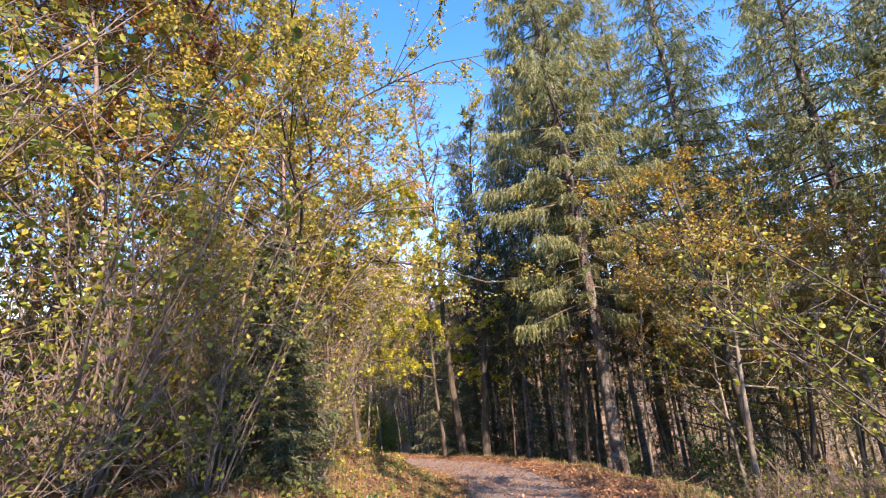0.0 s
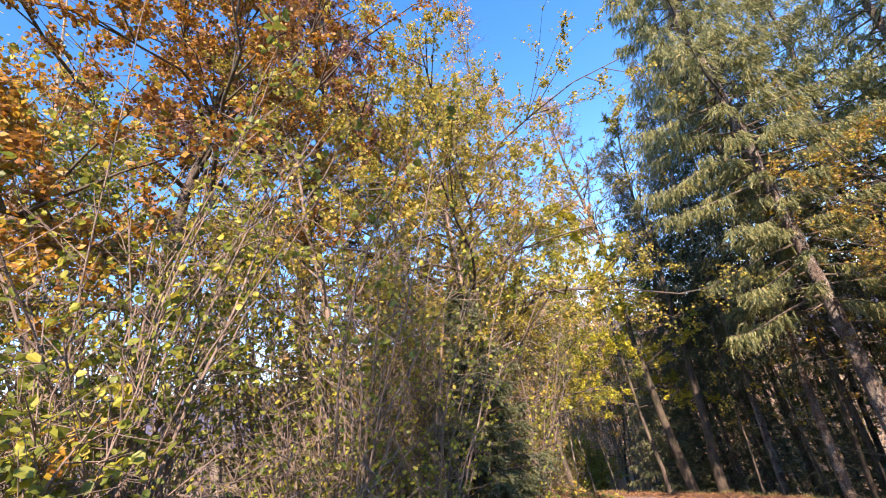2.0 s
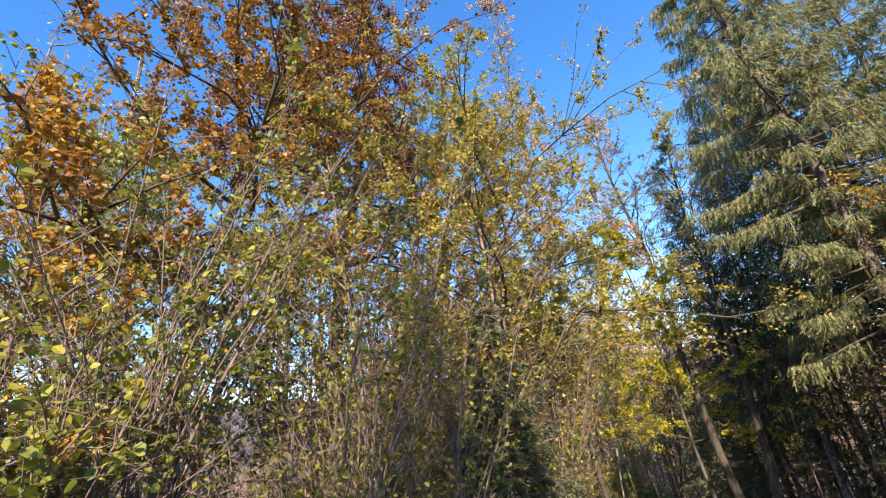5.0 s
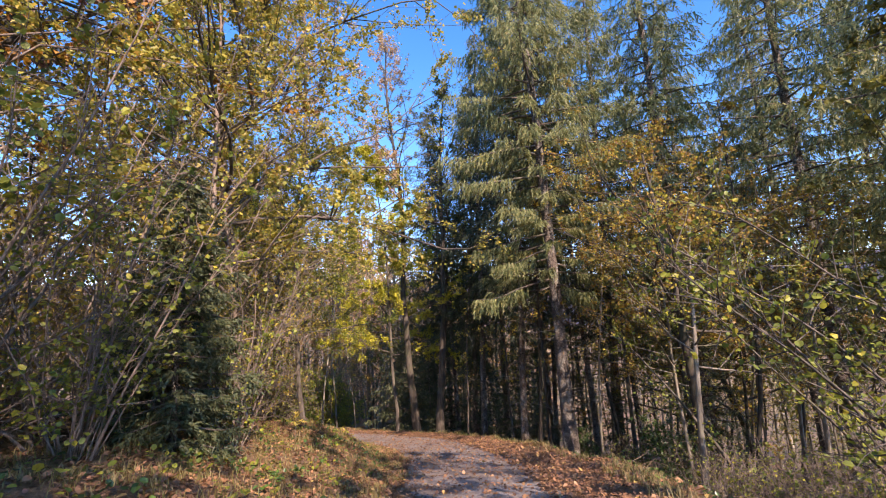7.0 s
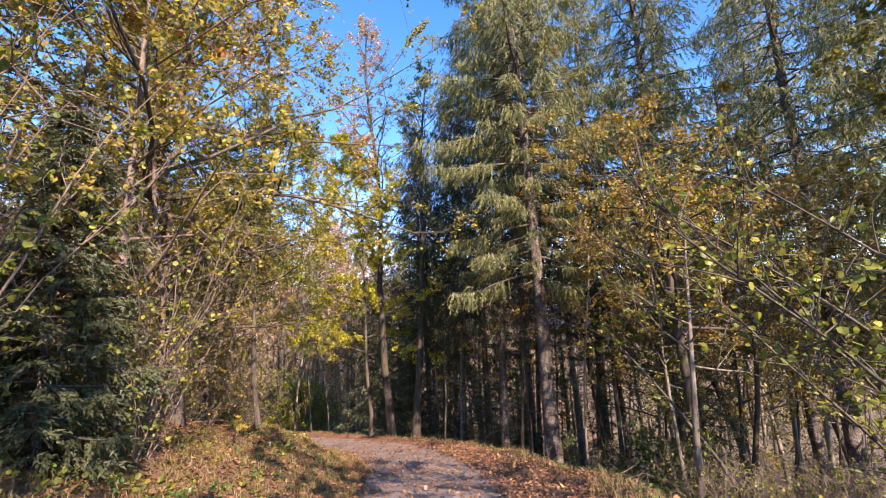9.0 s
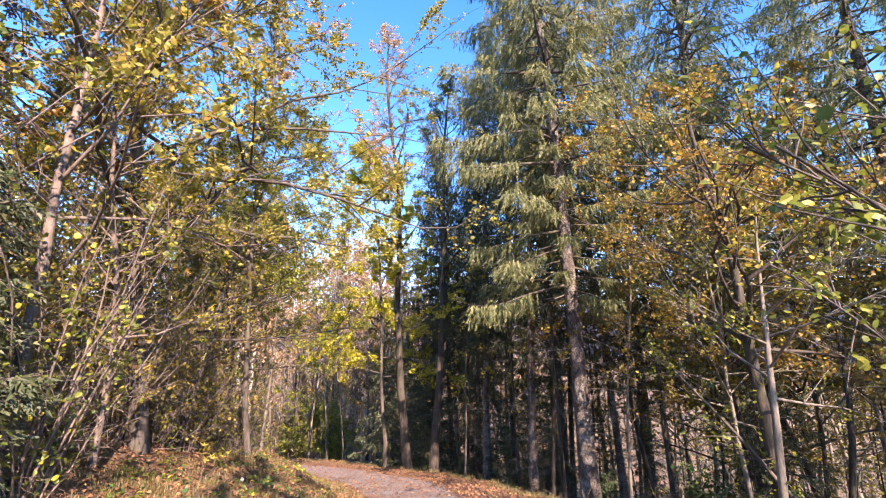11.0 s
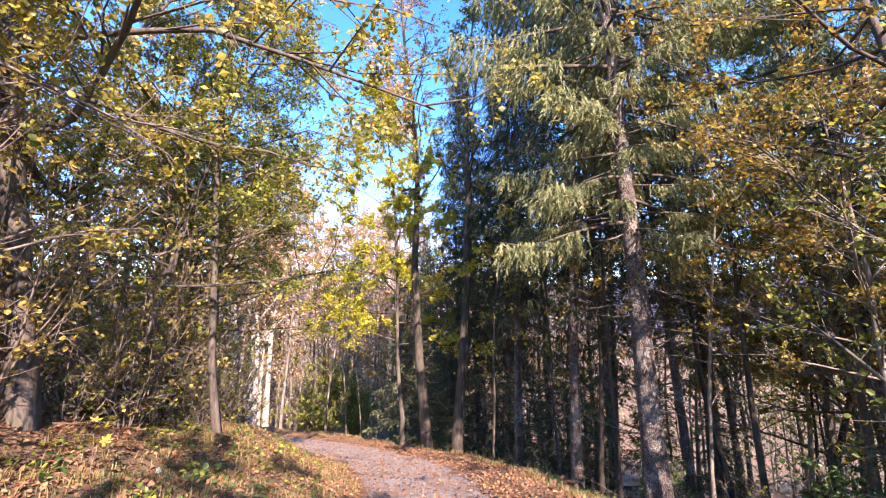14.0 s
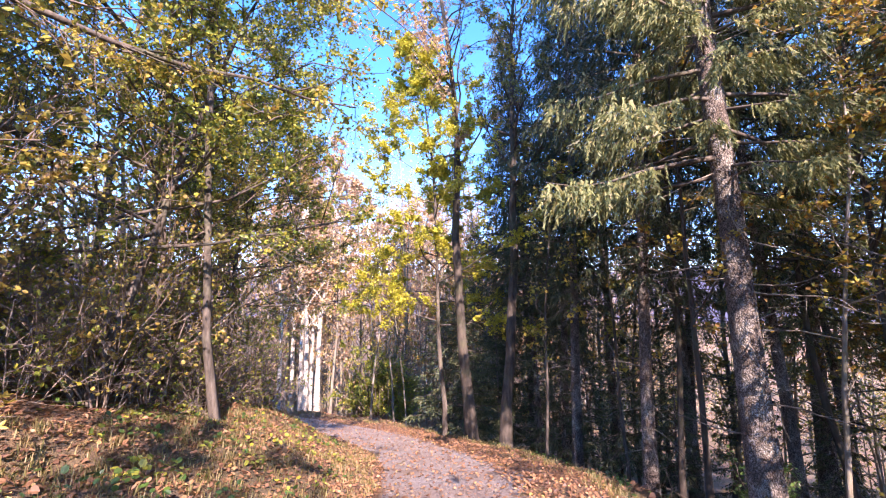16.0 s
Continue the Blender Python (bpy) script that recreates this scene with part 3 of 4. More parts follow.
put(broadleaf("maple_tree", "small maple with orange and yellow autumn leaves beside the track", 59, 5.2, 0.10, 0.16, 2.0, 5200, 0.085, M_ORANGE, M_TWIG, 0.4, 24, clump=2.0), -7.0, 4.6)
put(broadleaf("birch_tree", "tall birch almost bare at its top", 26, 24, 0.16, 0.35, 3.8, 6000, 0.11, M_PEACH, M_BARK, 0.85, 30, bare_top=0.3, split=True), -5.75, 20.5)
put(broadleaf("leaning_tree", "leaning rough-barked tree with overhanging green-gold boughs", 127, 12.5, 0.36, 0.34, 7.6, 64000, 0.085, M_HAZEL, M_BARK, 0.08, 40, lean=(0.06, 0.0), wob=0.10, flat=0.0, split=True, subs=9, twigs=6), -6.1, 16.5)
OV = put(broadleaf("overhanging_tree", "crooked small tree spreading fine leafy boughs over the bank", 131, 10.5, 0.20, 0.30, 4.0, 36000, 0.072, M_HAZELG, M_BARK, 0.1, 44, lean=(0.12, 0.05), wob=0.14, subs=9, twigs=6, group="overhanging trees"), -6.9, 18.8)
scatter(OV, [(-8.0, 23.0, 0.7, 0.95)])
B1 = put(broadleaf("beech_tree", "young beech with orange and gold leaves on the slope", 28, 9.5, 0.14, 0.36, 3.6, 6500, 0.085, M_BEECH, M_GREY, 0.25, 26, flat=0.03), 7.2, 19.6)
scatter(B1, [(11.0, 19.0, 1.0, 1.1), (9.6, 26.8, 2.2, 1.2), (14.0, 24.5, 3.3, 1.3), (16.0, 14.0, 4.4, 1.2), (12.2, 11.8, 5.2, 0.9)])
G1 = put(broadleaf("hazel_tree", "tall golden-leaved hazel leaning over the bank", 51, 11.5, 0.16, 0.20, 3.7, 8500, 0.095, M_AMBER, M_TWIG, 0.4, 36, group="golden hazels"), -5.0, 12.9)
scatter(G1, [(-6.3, 9.4, 1.0, 0.85), (-5.4, 14.6, 2.2, 0.75), (-7.9, 20.9, 3.1, 0.85), (-9.6, 18.4, 0.4, 0.9), (-11.4, 26.4, 4.0, 1.15), (-9.4, 15.8, 5.0, 1.15), (-15.0, 31.5, 0.6, 1.2)])
G2 = put(broadleaf("hazel_tree", "tall hazel with green and yellow leaves", 52, 8.5, 0.14, 0.10, 3.5, 6500, 0.095, M_HAZELG, M_TWIG, 0.45, 30, group="green hazels"), -8.2, 6.2, 0.0, 0.72)
scatter(G2, [(-10.0, 2.6, 1.0, 0.75), (-9.6, 10.2, 2.2, 0.75), (-12.0, 19.0, 3.1, 1.0), (-9.6, 23.6, 5.0, 1.0), (-13.5, 29.0, 2.8, 1.1)])
AU = put(broadleaf("ash_tree", "tall thin-crowned tree turning gold", 53, 17, 0.26, 0.25, 4.8, 6500, 0.18, M_GOLD, M_BARK, 0.5, 28, subs=4, twigs=3, group="trees on the bank"), -16.0, 17.0)
# the last two copies are unseen behind the start, added to dapple the bank
scatter(AU, [(-14.0, 24.0, 1.0, 1.0), (-20.0, 33.5, 2.2, 1.05), (-20.0, 10.0, 3.1, 1.0), (-26.0, 20.0, 4.0, 1.0), (-35.0, 40.0, 5.0, 1.1), (-19.0, 3.0, 2.0, 0.8), (-30.0, 57.0, 1.4, 1.2), (2.8, -2.8, 0.6, 0.62), (5.4, 0.2, 2.0, 0.72)])
FT = put(broadleaf("ash_tree", "wide-crowned tree with brown and olive leaves on the slope", 54, 17, 0.28, 0.18, 5.2, 4500, 0.18, M_BEECH, M_BARK, 0.35, 26, subs=5, twigs=3, group="trees on the slope"), 14.0, 31.0)
scatter(FT, [(20, 37, 1.0, 1.0), (9, 40, 2.2, 1.1), (3, 46, 3.1, 1.1), (24, 26, 4.0, 1.0), (20, 15, 5.0, 0.9), (16, 44, 1.7, 1.1), (-8, 62, 1.9, 1.2), (-4, 50, 0.7, 1.1)])
FO = put(broadleaf("ash_tree", "wide-crowned tree with olive-green leaves on the slope", 55, 15, 0.24, 0.15, 5.0, 4500, 0.17, M_OLIVE, M_DARK, 0.3, 26, subs=5, twigs=3, group="trees on the slope"), 11.0, 28.5)
# the last copy is out of view, added to shade trunks on the slope
scatter(FO, [(17, 22, 1.0, 1.3), (6, 42, 2.2, 1.1), (22, 31, 4.0, 1.4), (14.5, 17.0, 5.0, 1.0), (-10, 52, 0.5, 1.0), (-5, 44, 2.9, 0.8), (13, 25.5, 3.5, 1.25), (9.0, 2.5, 4.3, 0.75)])
PE = put(broadleaf("beech_tree", "tall peach-leaved beech where the track bends", 56, 19, 0.3, 0.28, 5.0, 6000, 0.24, M_PEACH, M_GREY, 0.4, 28, subs=5, twigs=3, group="peach-leaved trees"), -27.0, 62.0, 0.0, 1.5)
scatter(PE, [(-28.0, 37.0, 1.0, 1.0), (-33, 56, 2.2, 1.4), (-22, 66, 3.1, 1.5), (-15, 68, 4.0, 1.4), (-14, 57, 0.2, 1.2), (-18, 60, 5.1, 1.2)])
# white birches where the track turns out of sight
BI = put(broadleaf("birch_tree", "white-barked birch with peach-coloured autumn leaves", 29, 21, 0.40, 0.30, 4.2, 6000, 0.22, M_PEACH, M_BIRCH, 0.75, 28, wob=0.08, group="birches at the bend"), -21.3, 48.6, 0.0, 1.2)
scatter(BI, [(-22.0, 48.9, 1.6, 1.1), (-20.6, 49.2, 3.0, 1.2), (-21.7, 49.9, 4.4, 1.0), (-23.2, 49.3, 2.0, 1.1), (-17.6, 39.3, 5.0, 0.8)])

# ---------------------------------------------------------------- hazels on the bank
H = [
    shrub("hazel_shrub", "many-stemmed hazel with thinning green and yellow leaves", 31, 6.0, 26, 0.85, 2100, 0.085, M_HAZELG, M_TWIG, "hazels", thick=0.026),
    shrub("hazel_shrub", "tall hazel with green and yellow leaves", 32, 6.5, 22, 0.75, 2100, 0.09, M_HAZELG, M_TWIG, "hazels", thick=0.026),
    shrub("hazel_shrub", "arching hazel with golden leaves", 33, 6.0, 22, 1.1, 2100, 0.085, M_GOLD, M_TWIG, "hazels", arch=0.012, thick=0.026),
    shrub("bramble_thicket", "low tangle of bare brown shoots and a few green leaves", 34, 2.0, 24, 2.4, 700, 0.075, M_HAZELG, M_TWIG, "thickets", arch=0.03, thick=0.014, quads=False),
    shrub("olive_bush", "rounded olive-green bush beside the bend", 35, 4.2, 24, 2.0, 9000, 0.095, M_HAZELG, M_TWIG, "", arch=0.01, quads=False),
    shrub("privet_bush", "glossy dark green bush low on the slope", 36, 2.4, 20, 1.8, 2600, 0.085, M_GREEN, M_TWIG, "", arch=0.02, thick=0.02),
]
put(H[0], -5.6, 8.4, 0.5)
put(H[1], -6.2, 5.6, 1.0)
put(H[2], -7.0, 10.2, 2.0)
put(H[3], -5.7, 8.6, 0.0)
put(H[4], -13.4, 45.6, 0.0, 1.6)
put(H[5], 6.6, 20.2, 0.0)
scatter(H[0], [(-8.2, 7.0, 1.1, 1.1), (-7.6, 14.8, 2.2, 1.0), (-9.2, 18.0, 4.0, 1.0), (-10.5, 4.5, 3.0, 1.1), (-13.0, 1.0, 0.8, 1.1), (-9.5, 1.0, 2.0, 1.1), (-4.3, 12.4, 5.3, 0.72), (-9.0, 21.4, 1.3, 0.85), (-8.2, 24.2, 2.7, 0.8), (-10.8, 18.0, 0.6, 0.9), (-11.6, 22.6, 4.6, 0.95), (9.8, 9.5, 2.0, 0.9)])
scatter(H[1], [(-8.6, 9.6, 1.9, 1.1), (-11.0, 7.0, 3.3, 1.2), (-7.2, 20.2, 5.0, 0.9), (-8.0, 3.0, 4.0, 1.0), (-4.7, 9.5, 0.4, 0.75), (10.5, 14.0, 3.0, 0.9)])
scatter(H[2], [(-6.4, 13.6, 1.1, 1.0), (-6.6, 16.2, 2.5, 0.9), (-7.4, 11.6, 3.9, 1.1), (-6.8, 19.0, 0.7, 0.8), (-8.8, 22.6, 1.7, 0.8), (-11.5, 25.0, 2.9, 0.9), (-11.5, 15.5, 0.4, 1.2), (-16.0, 32.0, 1.4, 0.9), (-15.0, 22.5, 3.4, 1.1), (-25.0, 37.5, 2.2, 1.1)])
scatter(H[3], [(-5.2, 7.0, 1.0, 1.0), (-6.0, 14.2, 2.0, 1.0), (-6.2, 11.6, 3.0, 1.1), (-6.6, 17.6, 4.0, 1.0), (-6.8, 20.8, 5.0, 0.9), (-5.6, 5.0, 0.5, 1.0), (-7.4, 9.0, 1.5, 1.2), (5.6, 14.6, 2.0, 0.8), (6.2, 17.2, 2.6, 0.9), (5.6, 21.0, 3.0, 0.8), (-9.8, 24.5, 1.2, 1.0), (-7.2, 3.4, 2.8, 1.0), (6.0, 12.5, 0.3, 0.8), (7.2, 13.4, 1.3, 1.0), (8.0, 11.8, 2.2, 1.0), (7.0, 15.0, 3.1, 0.9), (8.6, 14.6, 4.4, 1.1), (9.4, 16.5, 5.0, 1.1), (7.8, 18.6, 0.9, 0.9), (9.6, 13.0, 1.9, 1.1), (10.4, 18.2, 2.9, 1.1), (6.4, 10.8, 3.7, 0.8), (-14.0, 3.5, 0.3, 1.7), (-15.0, 7.5, 1.8, 1.8), (-16.0, 12.0, 4.2, 1.8), (-13.0, -1.0, 5.2, 1.7), (-7.6, 19.4, 0.9, 1.2), (-8.6, 20.8, 2.1, 1.3), (-7.8, 22.6, 3.6, 1.2), (-9.4, 18.8, 4.9, 1.4), (-10.0, 22.0, 0.2, 1.4), (-9.0, 25.8, 1.0, 1.3), (-11.4, 20.2, 5.5, 1.5), (-7.2, 21.4, 4.2, 1.0), (-8.4, 17.4, 2.6, 1.3)])
scatter(H[4], [(-11.0, 45.0, 1.0, 1.3), (-17.0, 50.5, 3.0, 1.2)])
scatter(H[5], [(8.2, 22.0, 1.0, 0.9), (5.0, 25.0, 2.0, 0.8)])

put(shrub("spindle_bush", "low bush with orange and yellow leaves at the bank's foot", 37, 2.6, 16, 1.8, 2600, 0.085, M_ORANGE, M_TWIG, "", thick=0.02), -5.2, 2.6)
put(shrub("spindle_bush", "low bush with yellow-green leaves by the track", 38, 2.4, 14, 1.8, 1100, 0.09, M_HAZELG, M_TWIG, "", thick=0.02), -4.9, 4.4)


def arched(name, label, seed, x, y, way, length, thick, count, leaf):
    """A sapling bowed over by its own weight, with side twigs."""
    rng = np.random.default_rng(seed)
    wood, fine, spots = Wood(), Wood(), []
    st = wander(rng, (0, 0, -0.2), (way[0] * 0.5, way[1] * 0.5, 1), length, 14, 0.05, -0.0)
    bend = np.linspace(0, 1, 15)[:, None] ** 2
    st = st + bend * np.array([way[0], way[1], -0.35]) * length * 0.42
    wood.limb(st, np.linspace(thick, 0.01, 15), 8, True, 0.03, rng)
    for j in range(34):
        p, d = along(st, rng.uniform(0.25, 0.99))
        w = d * 0.6 + rng.normal(size=3) * 0.6 + np.array([0, 0, 0.25])
        tw = wander(rng, p, w / np.linalg.norm(w), rng.uniform(0.4, 1.5), 4, 0.15)
        fine.limb(tw, np.linspace(0.012, 0.003, 5), 4)
        spots.append(tw)
    ob = thing(name, label, "tree")
    child("trunk", wood.mesh("trunk", M_BARK), ob)
    tagged(child("branchwork", fine.mesh("branchwork", M_BARK), ob), kind="stuff")
    sp = np.array(spots)
    pick, f = rng.integers(0, len(sp), count), rng.uniform(0.5, 4, count)
    k = np.minimum(f.astype(int), 3)
    pos = sp[pick, k] + (sp[pick, k + 1] - sp[pick, k]) * (f - k)[:, None] + rng.normal(size=(count, 3)) * 0.05
    tagged(child("foliage", leaves(rng, pos, 0.09, "foliage", leaf, 0.3, True, 0.8), ob), kind="stuff")
    return put(ob, x, y)


arched("bent_sapling", "pale bent sapling arching towards the track", 91, 7.2, 16.5, (-0.5, 0.25), 6.0, 0.06, 400, M_HAZELG)
for _i, (_x, _y, _w, _l) in enumerate([(6.7, 10.0, -0.55, 6.2), (7.0, 9.5, -0.5, 6.8), (6.4, 10.7, -0.5, 5.6), (7.3, 10.3, -0.6, 7.0), (6.9, 11.2, -0.4, 6.0)]):
    arched("bent_sapling", "thin pale hazel rod bowed over the slope", 92 + _i, _x, _y, (_w, 0.22), _l, 0.028, 260, M_HAZELG)

# maples on the slope below the track
PM = put(broadleaf("maple_tree", "slender pale-barked maple with layered yellow-green boughs", 57, 7.6, 0.20, 0.46, 2.6, 2600, 0.085, M_HAZELG, M_GREY, 0.15, 18, flat=0.02, group="pale maples"), 6.15, 16.9)
scatter(PM, [(9.0, 23.1, 1.2, 1.35), (11.6, 28.6, 4.0, 1.4)])
put(broadleaf("maple_tree", "dark-trunked maple with spreading orange and gold boughs on the slope", 58, 10.5, 0.34, 0.44, 4.6, 8500, 0.085, M_BEECH, M_DARK, 0.05, 24, flat=0.01, split=True, subs=7, twigs=5), 6.75, 17.7)

# ---------------------------------------------------------------- thin young trees on the slope
PO = [
    broadleaf("young_tree", "thin straight young tree with few leaves", 41, 11, 0.12, 0.30, 1.8, 700, 0.11, M_BEECH, M_GREY, 0.4, 11, subs=3, twigs=2, group="young trees", sides=7),
    broadleaf("young_tree", "thin dark young tree with few leaves", 42, 12, 0.15, 0.34, 1.8, 700, 0.11, M_BEECH, M_DARK, 0.4, 11, subs=3, twigs=2, group="young trees", sides=7),
    broadleaf("young_tree", "thin brown young tree nearly bare", 43, 9, 0.09, 0.22, 1.6, 700, 0.11, M_HAZEL, M_BARK, 0.4, 11, subs=3, twigs=2, group="young trees", sides=7),
]
rng_s = np.random.default_rng(77)
for i, p in enumerate(PO):
    put(p, (6.9, 5.2, 8.2)[i], (30.2, 28.4, 21.0)[i], i)
spots = []
while len(spots) < 115:
    d, y = rng_s.uniform(3.6, 26), rng_s.uniform(6, 52)
    x = float(np.interp(y, _yy, _xx)) + d * math.sqrt(1 + float(np.interp(y, _yy, _sl)) ** 2)
    if (y < 18 and d < 10) or (y < 22 and d < 5.2):
        continue
    if all((x - a) ** 2 + (y - b) ** 2 > 0.8 for a, b in spots):
        spots.append((x, y))
for i, (x, y) in enumerate(spots):
    scatter(PO[i % 3], [(x, y, rng_s.uniform(0, 6.28), rng_s.uniform(0.75, 1.4))])


# ---------------------------------------------------------------- woods in the distance
def far_wood(label, seed, n, leaf, where, size, per, tall=(12, 22)):
    rng = np.random.default_rng(seed)
    wood, pos = Wood(), []
    for _ in range(n):
        x, y = where(rng)
        if y < 75 and abs(float(across(x, y))) < 3.5:
            continue
        z, h = float(land(x, y)), rng.uniform(*tall)
        tr = wander(rng, (x, y, z - 0.5), (0, 0, 1), h, 5, 0.04)
        wood.limb(tr, np.linspace(0.15, 0.03, 6), 5)
        for i in range(14):
            p, d = along(tr, rng.uniform(0.06, 0.98))
            az = rng.uniform(0, 6.28)
            br = wander(rng, p, (math.cos(az), math.sin(az), rng.uniform(0.4, 1.2)), rng.uniform(1.5, 4.0), 3, 0.15)
            wood.limb(br, [0.05, 0.035, 0.025, 0.012], 3)
            k = rng.integers(0, 3, per)
            pos.append(br[k] + (br[k + 1] - br[k]) * rng.uniform(0, 1, (per, 1)) + rng.normal(size=(per, 3)) * 0.5)
    ob = tagged(new("far_wood", leaves(rng, np.concatenate(pos), size, "far_wood", leaf, 0.2, False)), label, "woods", kind="stuff")
    tagged(child("branchwork", wood.mesh("branchwork", M_GREY), ob), kind="stuff")
    return ob


def ring(lo, hi, a0, a1):
    def at(rng):
        r, a = math.sqrt(rng.uniform(lo * lo, hi * hi)), radians(rng.uniform(a0, a1))
        return 0.0 + r * math.sin(a), 10 + r * math.cos(a)
    return at


far_wood("distant thinning beech wood in brown and gold", 61, 70, M_PEACH, ring(44, 90, 0, 95), 0.26, 20, (9, 15))
far_wood("distant half-bare wood with peach leaves", 62, 150, M_PEACH, ring(54, 85, -42, 12), 0.32, 38, (20, 30))
far_wood("distant golden wood behind the bank", 63, 50, M_GOLD, ring(24, 70, -115, -40), 0.28, 18)
far_wood("thin golden wood close behind the hazels", 66, 26, M_GOLD, ring(17, 36, -100, -38), 0.20, 18)
far_wood("woods standing behind the start of the track", 64, 40, M_HAZELG, ring(62, 95, 110, 230), 0.3, 14)

far_wood("half-bare trees with peach leaves beyond the bend", 67, 60, M_PEACH, ring(40, 56, -42, -4), 0.2, 52, (17, 27))
far_wood("olive and brown trees filling the slope below", 68, 60, M_OLIVE, ring(26, 50, 4, 75), 0.2, 26, (5, 11))

# ---------------------------------------------------------------- hazy hills
def hills(label, seed, r, low, high, colour):
    """A wooded ridge all round the horizon, the haze of distance painted into its colour."""
    m, nt, b = material("haze_tinted_woods", 1.0)
    # bluish grey base colour stands in for the haze in the air
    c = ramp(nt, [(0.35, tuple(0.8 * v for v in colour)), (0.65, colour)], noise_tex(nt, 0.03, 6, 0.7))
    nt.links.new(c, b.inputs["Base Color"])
    rng = np.random.default_rng(seed)
    a = np.linspace(0, 2 * np.pi, 721)[:-1]
    top = sum(np.sin(a * k + rng.uniform(0, 6.283)) / k ** 0.8 for k in (2, 3, 5, 8, 13)) * 0.25 + rng.normal(0, 0.02, 720)
    top = low + (high - low) * np.clip(0.5 + top, 0, 1)
    fr = np.linspace(0, 1, 9)
    rad = r + 120 * fr[:, None] + 0 * a
    z = -25 + (top[None] + 25) * np.sin(fr * np.pi / 2)[:, None] + rng.normal(0, 1.2, (9, 720))
    v = np.stack([rad * np.sin(a), rad * np.cos(a), z], -1).reshape(-1, 3)
    q = np.arange(8)[:, None] * 720 + np.arange(720)[None]
    n = np.arange(8)[:, None] * 720 + (np.arange(720)[None] + 1) % 720
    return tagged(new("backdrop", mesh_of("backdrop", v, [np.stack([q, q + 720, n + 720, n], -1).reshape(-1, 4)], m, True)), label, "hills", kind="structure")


hills("distant wooded hills beyond the valley, haze painted into their colour", 95, 380, 30, 58, (0.075, 0.075, 0.115))

# ---------------------------------------------------------------- litter, grass and stones
def litter(name, label, seed, n, place, size, mat, lift=0.012):
    rng = np.random.default_rng(seed)
    x, y = place(rng, n)
    z = land(x, y) + lift + rng.uniform(0, 0.03, n)
    p = np.stack([x, y, z], 1)
    a = rng.uniform(0, 6.283, n)
    ax = np.stack([np.cos(a), np.sin(a), rng.normal(0, 0.25, n)], 1)
    sd = np.stack([-np.sin(a), np.cos(a), rng.normal(0, 0.35, n)], 1)
    s = (size * rng.uniform(0.6, 1.3, n))[:, None]
    w = s * 0.36
    cu = np.array([[0, 0, 1.0]]) * s * rng.uniform(0.0, 0.3, (n, 1))
    u = rng.uniform(0.75, 1.15, (n, 6, 1))
    vs = np.stack([p, p + ax * s * 0.3 + sd * w * u[:, 0] + cu, p + ax * s * 0.75 + sd * w * u[:, 1] * 0.85 + cu * u[:, 4], p + ax * s * u[:, 5] + cu * 0.4,
                   p + ax * s * 0.7 - sd * w * u[:, 2] * 0.85 + cu, p + ax * s * 0.28 - sd * w * u[:, 3] + cu * u[:, 4]], 1)
    k = np.arange(n)[:, None] * 6
    return tagged(new(name, mesh_of(name, vs.reshape(-1, 3), [np.concatenate([k + [0, 1, 2, 3], k + [3, 4, 5, 0]])], mat)), label, "leaves", kind="stuff")


def beside(lo, hi, y0, y1, power=1.0):
    def place(rng, n):
        y = y0 + (y1 - y0) * rng.uniform(0, 1, n) ** power
        d = rng.uniform(lo, hi, n)
        sl = np.interp(y, _yy, _sl)
        return np.interp(y, _yy, _xx) + d / np.sqrt(1 + sl ** 2), y - d * sl / np.sqrt(1 + sl ** 2)
    return place


litter("fallen_leaves", "brown and orange leaves lying thick on the verge", 71, 38000, beside(1.05, 3.4, -6, 56, 1.3), 0.065, M_LITTER)
litter("fallen_leaves", "brown and orange leaves lying on the bank", 72, 54000, beside(-7.5, -1.3, -6, 34, 1.2), 0.068, M_LITTER)
litter("fallen_leaves", "loose leaves blown onto the gravel", 73, 12000, beside(-1.6, 1.6, -6, 50, 1.2), 0.06, M_LITTER, 0.03)
litter("fallen_leaves", "brown leaves carpeting the wooded slope", 74, 15000, beside(3.4, 12, -6, 45, 1.0), 0.13, M_LITTER)


def grass(label, seed, n, place, height):
    rng = np.random.default_rng(seed)
    tx, ty = place(rng, n // 14)
    x = np.repeat(tx, 14) + rng.normal(0, 0.07, len(tx) * 14)
    y = np.repeat(ty, 14) + rng.normal(0, 0.07, len(tx) * 14)
    m = len(x)
    p = np.stack([x, y, land(x, y) - 0.01], 1)
    a = rng.uniform(0, 6.283, m)
    h = (height * rng.uniform(0.4, 1.2, m))[:, None]
    out = np.stack([np.cos(a), np.sin(a), np.zeros(m)], 1) * h * rng.uniform(0.2, 0.9, (m, 1))
    sd = np.stack([-np.sin(a), np.cos(a), np.zeros(m)], 1) * 0.006
    up = np.array([[0, 0, 1.0]]) * h
    vs = np.stack([p - sd, p + sd, p + up * 0.6 + out * 0.4 + sd * 0.8, p + up * 0.6 + out * 0.4 - sd * 0.8, p + up * 0.85 + out], 1)
    k = np.arange(m)[:, None] * 5
    return tagged(new("grass", mesh_of("grass", vs.reshape(-1, 3), [k + [0, 1, 2, 3], k + [3, 2, 4]], M_GRASS)), label, "grass", kind="stuff")


grass("yellowing grass tufts on the sunny bank", 81, 26000, beside(-5.2, -1.4, 5, 34, 1.1), 0.16)
grass("short grass along the edge of the verge", 82, 9000, beside(2.3, 3.5, 8, 45, 1.1), 0.2)


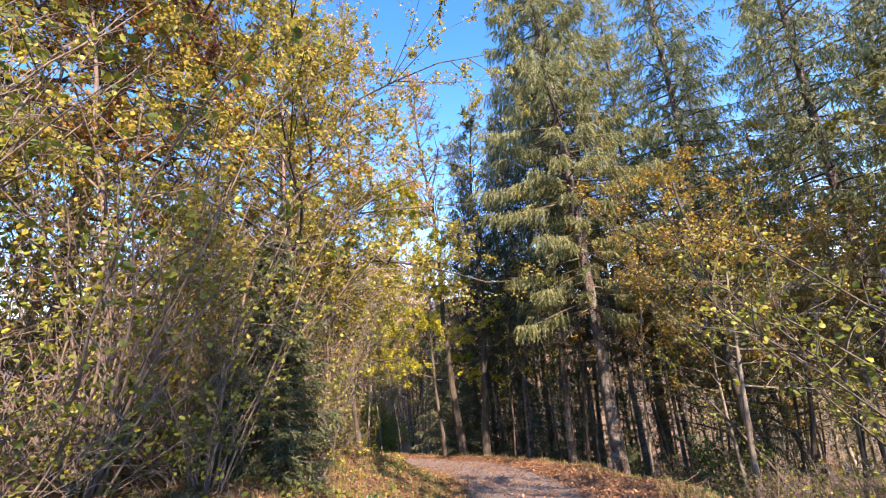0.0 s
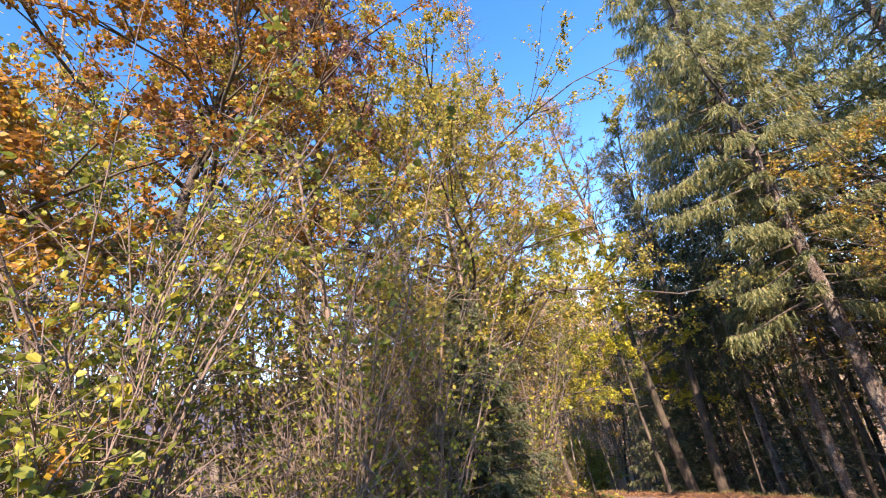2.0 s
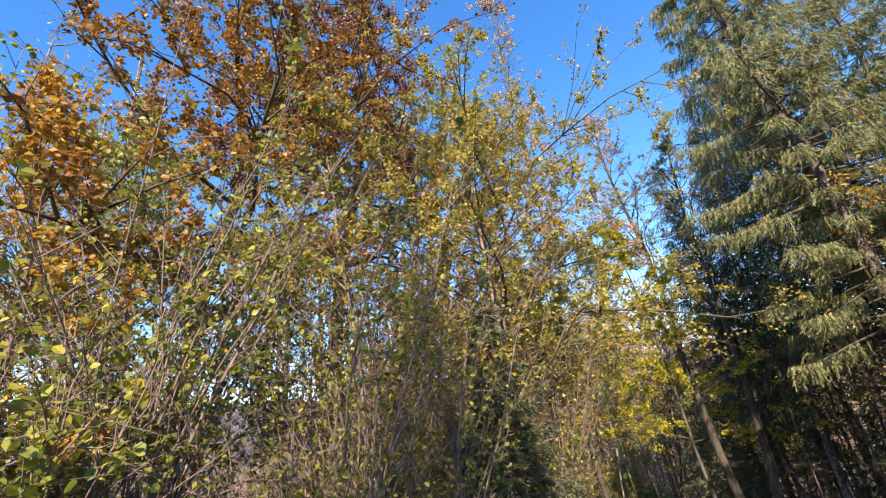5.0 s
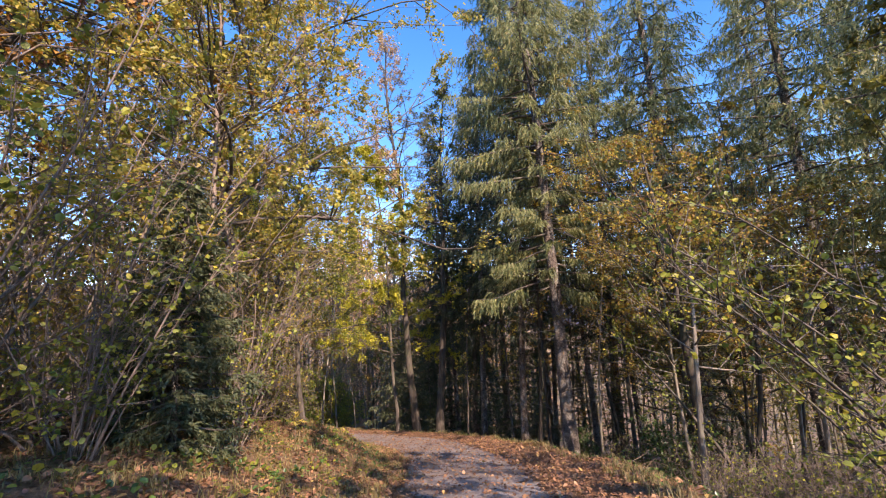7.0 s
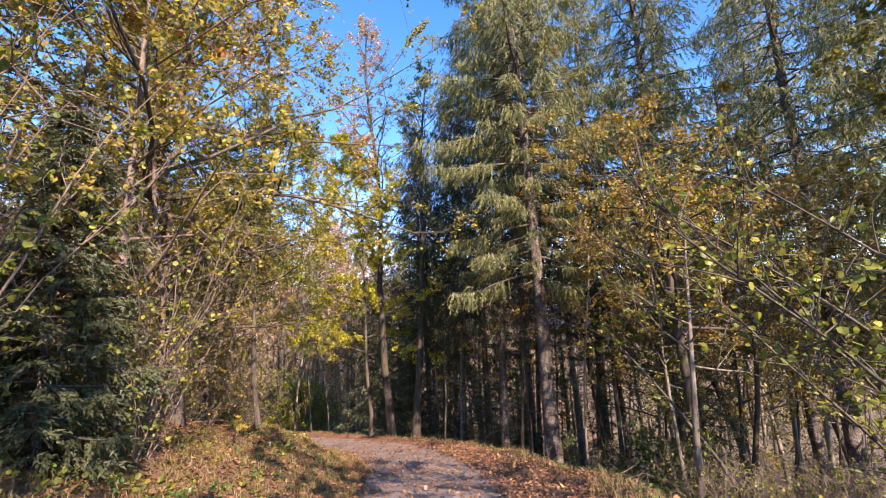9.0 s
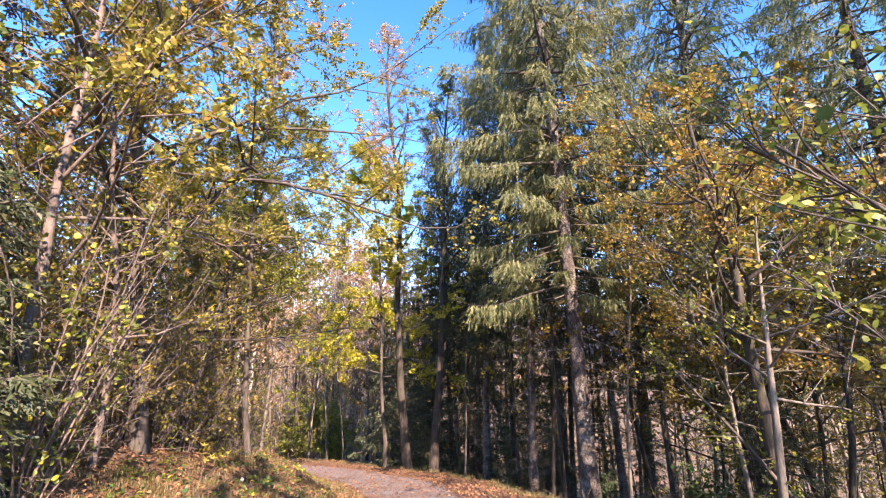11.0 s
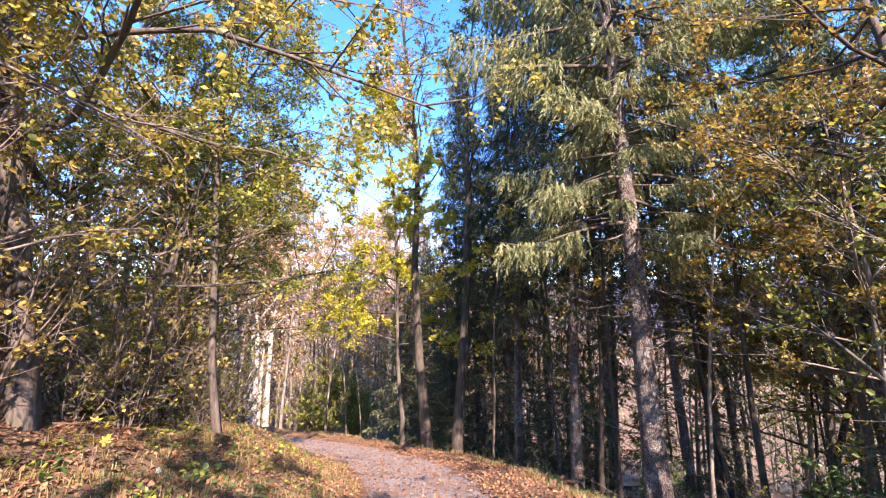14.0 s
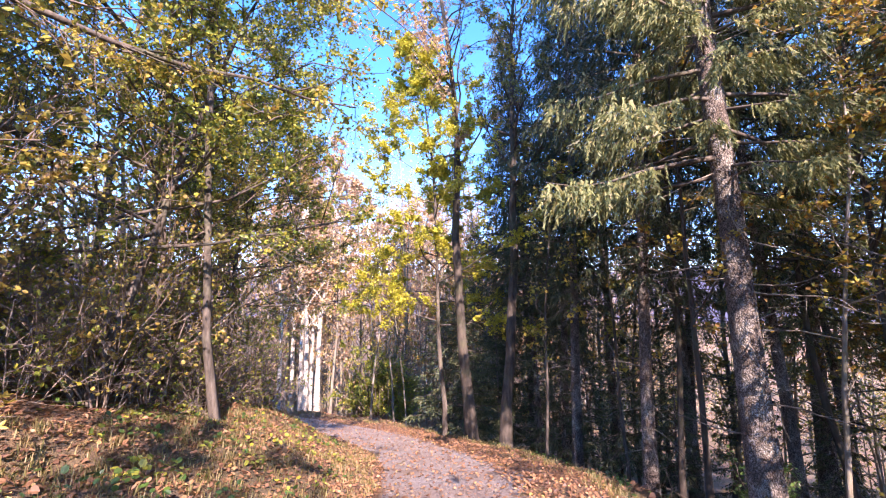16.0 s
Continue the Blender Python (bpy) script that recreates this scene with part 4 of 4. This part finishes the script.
def herbs(label, seed, n, place, size, mat):
    """Low rosettes of green leaves among the litter."""
    rng = np.random.default_rng(seed)
    x, y = place(rng, n)
    pos = []
    for a, b in zip(x, y):
        k = int(rng.integers(5, 16))
        q = rng.normal(0, 0.11, (k, 2))
        pos.append(np.stack([a + q[:, 0], b + q[:, 1], land(a + q[:, 0], b + q[:, 1]) + rng.uniform(0.02, 0.16, k)], 1))
    me = leaves(rng, np.concatenate(pos), size, "herbs", mat, -0.1, True, 0.8, 1.2)
    return tagged(new("herbs", me), label, "plants", kind="stuff")


herbs("green bramble and ivy leaves among the litter", 83, 220, beside(-7.5, -1.9, 4, 30, 1.2), 0.075, M_GREEN)
herbs("yellow-green seedlings on the bank", 84, 220, beside(-7.0, -2.2, 4, 30, 1.2), 0.08, M_HAZELG)
herbs("green leaves low on the slope beside the verge", 85, 260, beside(2.8, 8.0, 10, 34, 1.0), 0.085, M_GREEN)


def sticks(label, seed, n, place):
    rng = np.random.default_rng(seed)
    x, y = place(rng, n)
    w = Wood()
    for a, b in zip(x, y):
        az = rng.uniform(0, 6.283)
        st = wander(rng, (a, b, float(land(a, b)) + rng.uniform(0.01, 0.25)), (math.cos(az), math.sin(az), rng.uniform(-0.1, 0.5)), rng.uniform(0.3, 1.1), 4, 0.2)
        w.limb(st, np.linspace(rng.uniform(0.004, 0.010), 0.002, 5), 4)
    return tagged(new("dead_brush", w.mesh("dead_brush", M_DEAD)), label, "brushwood", kind="stuff")


sticks("dry fallen sticks tangled under the hazels", 86, 260, beside(-9.0, -4.8, 3, 28))
sticks("dry fallen sticks on the wooded slope", 87, 600, beside(3.8, 12, 8, 36))


def lobed_leaf(rng, p, r):
    """One five-lobed blade, slightly cupped."""
    turn = Euler((rng.normal(0.4, 0.5), rng.normal(0, 0.5), rng.uniform(0, 6.283))).to_matrix()
    pts = [(0, -0.2, 0)]
    for i in range(21):
        a = math.pi * (-0.42 + 1.84 * i / 20)
        k = r * (0.72 + 0.33 * math.cos(5.0 * (a - math.pi / 2) * 180 / 166)) * (1.0 - 0.18 * abs(math.cos(a)))
        pts.append((k * math.cos(a), k * math.sin(a), 0.25 * k * k / r))
    pts[0] = (0, 0, 0)
    vs = [tuple(Vector(p) + turn @ Vector(q)) for q in pts]
    n = len(vs)
    return mesh_of("leaf", vs, [[(0, i, i + 1) for i in range(1, n - 1)]], M_GOLD)


def leaf_sprig(x, y):
    """A yellow-leaved seedling at the crest of the bank, each large leaf on its own stalk."""
    rng = np.random.default_rng(88)
    ob = thing("maple_seedling", "small maple seedling with a few large yellow leaves on the bank", "plant")
    w = Wood()
    w.limb(wander(rng, (0, 0, -0.05), (0.1, 0, 1), 0.62, 4, 0.08), np.linspace(0.008, 0.004, 5), 5)
    child("stalk", w.mesh("stalk", M_TWIG), ob)
    for i in range(14):
        p = np.array([[rng.normal(0, 0.16), rng.normal(0, 0.16), rng.uniform(0.35, 0.8)]])
        child("leaf", lobed_leaf(rng, p[0], 0.085), ob)
    return put(ob, x, y)


leaf_sprig(-4.45, 16.0)

# a dead pole leaning in the young spruce
_w = Wood()
_w.limb(wander(np.random.default_rng(89), (0, 0, -0.1), (0.28, 0.0, 1), 3.6, 6, 0.03), np.linspace(0.045, 0.02, 7), 7)
_o = thing("dead_pole", "pale dead pole leaning among the hazels", "dead tree")
child("pole", _w.mesh("pole", M_DEAD), _o)
put(_o, -5.3, 10.2)
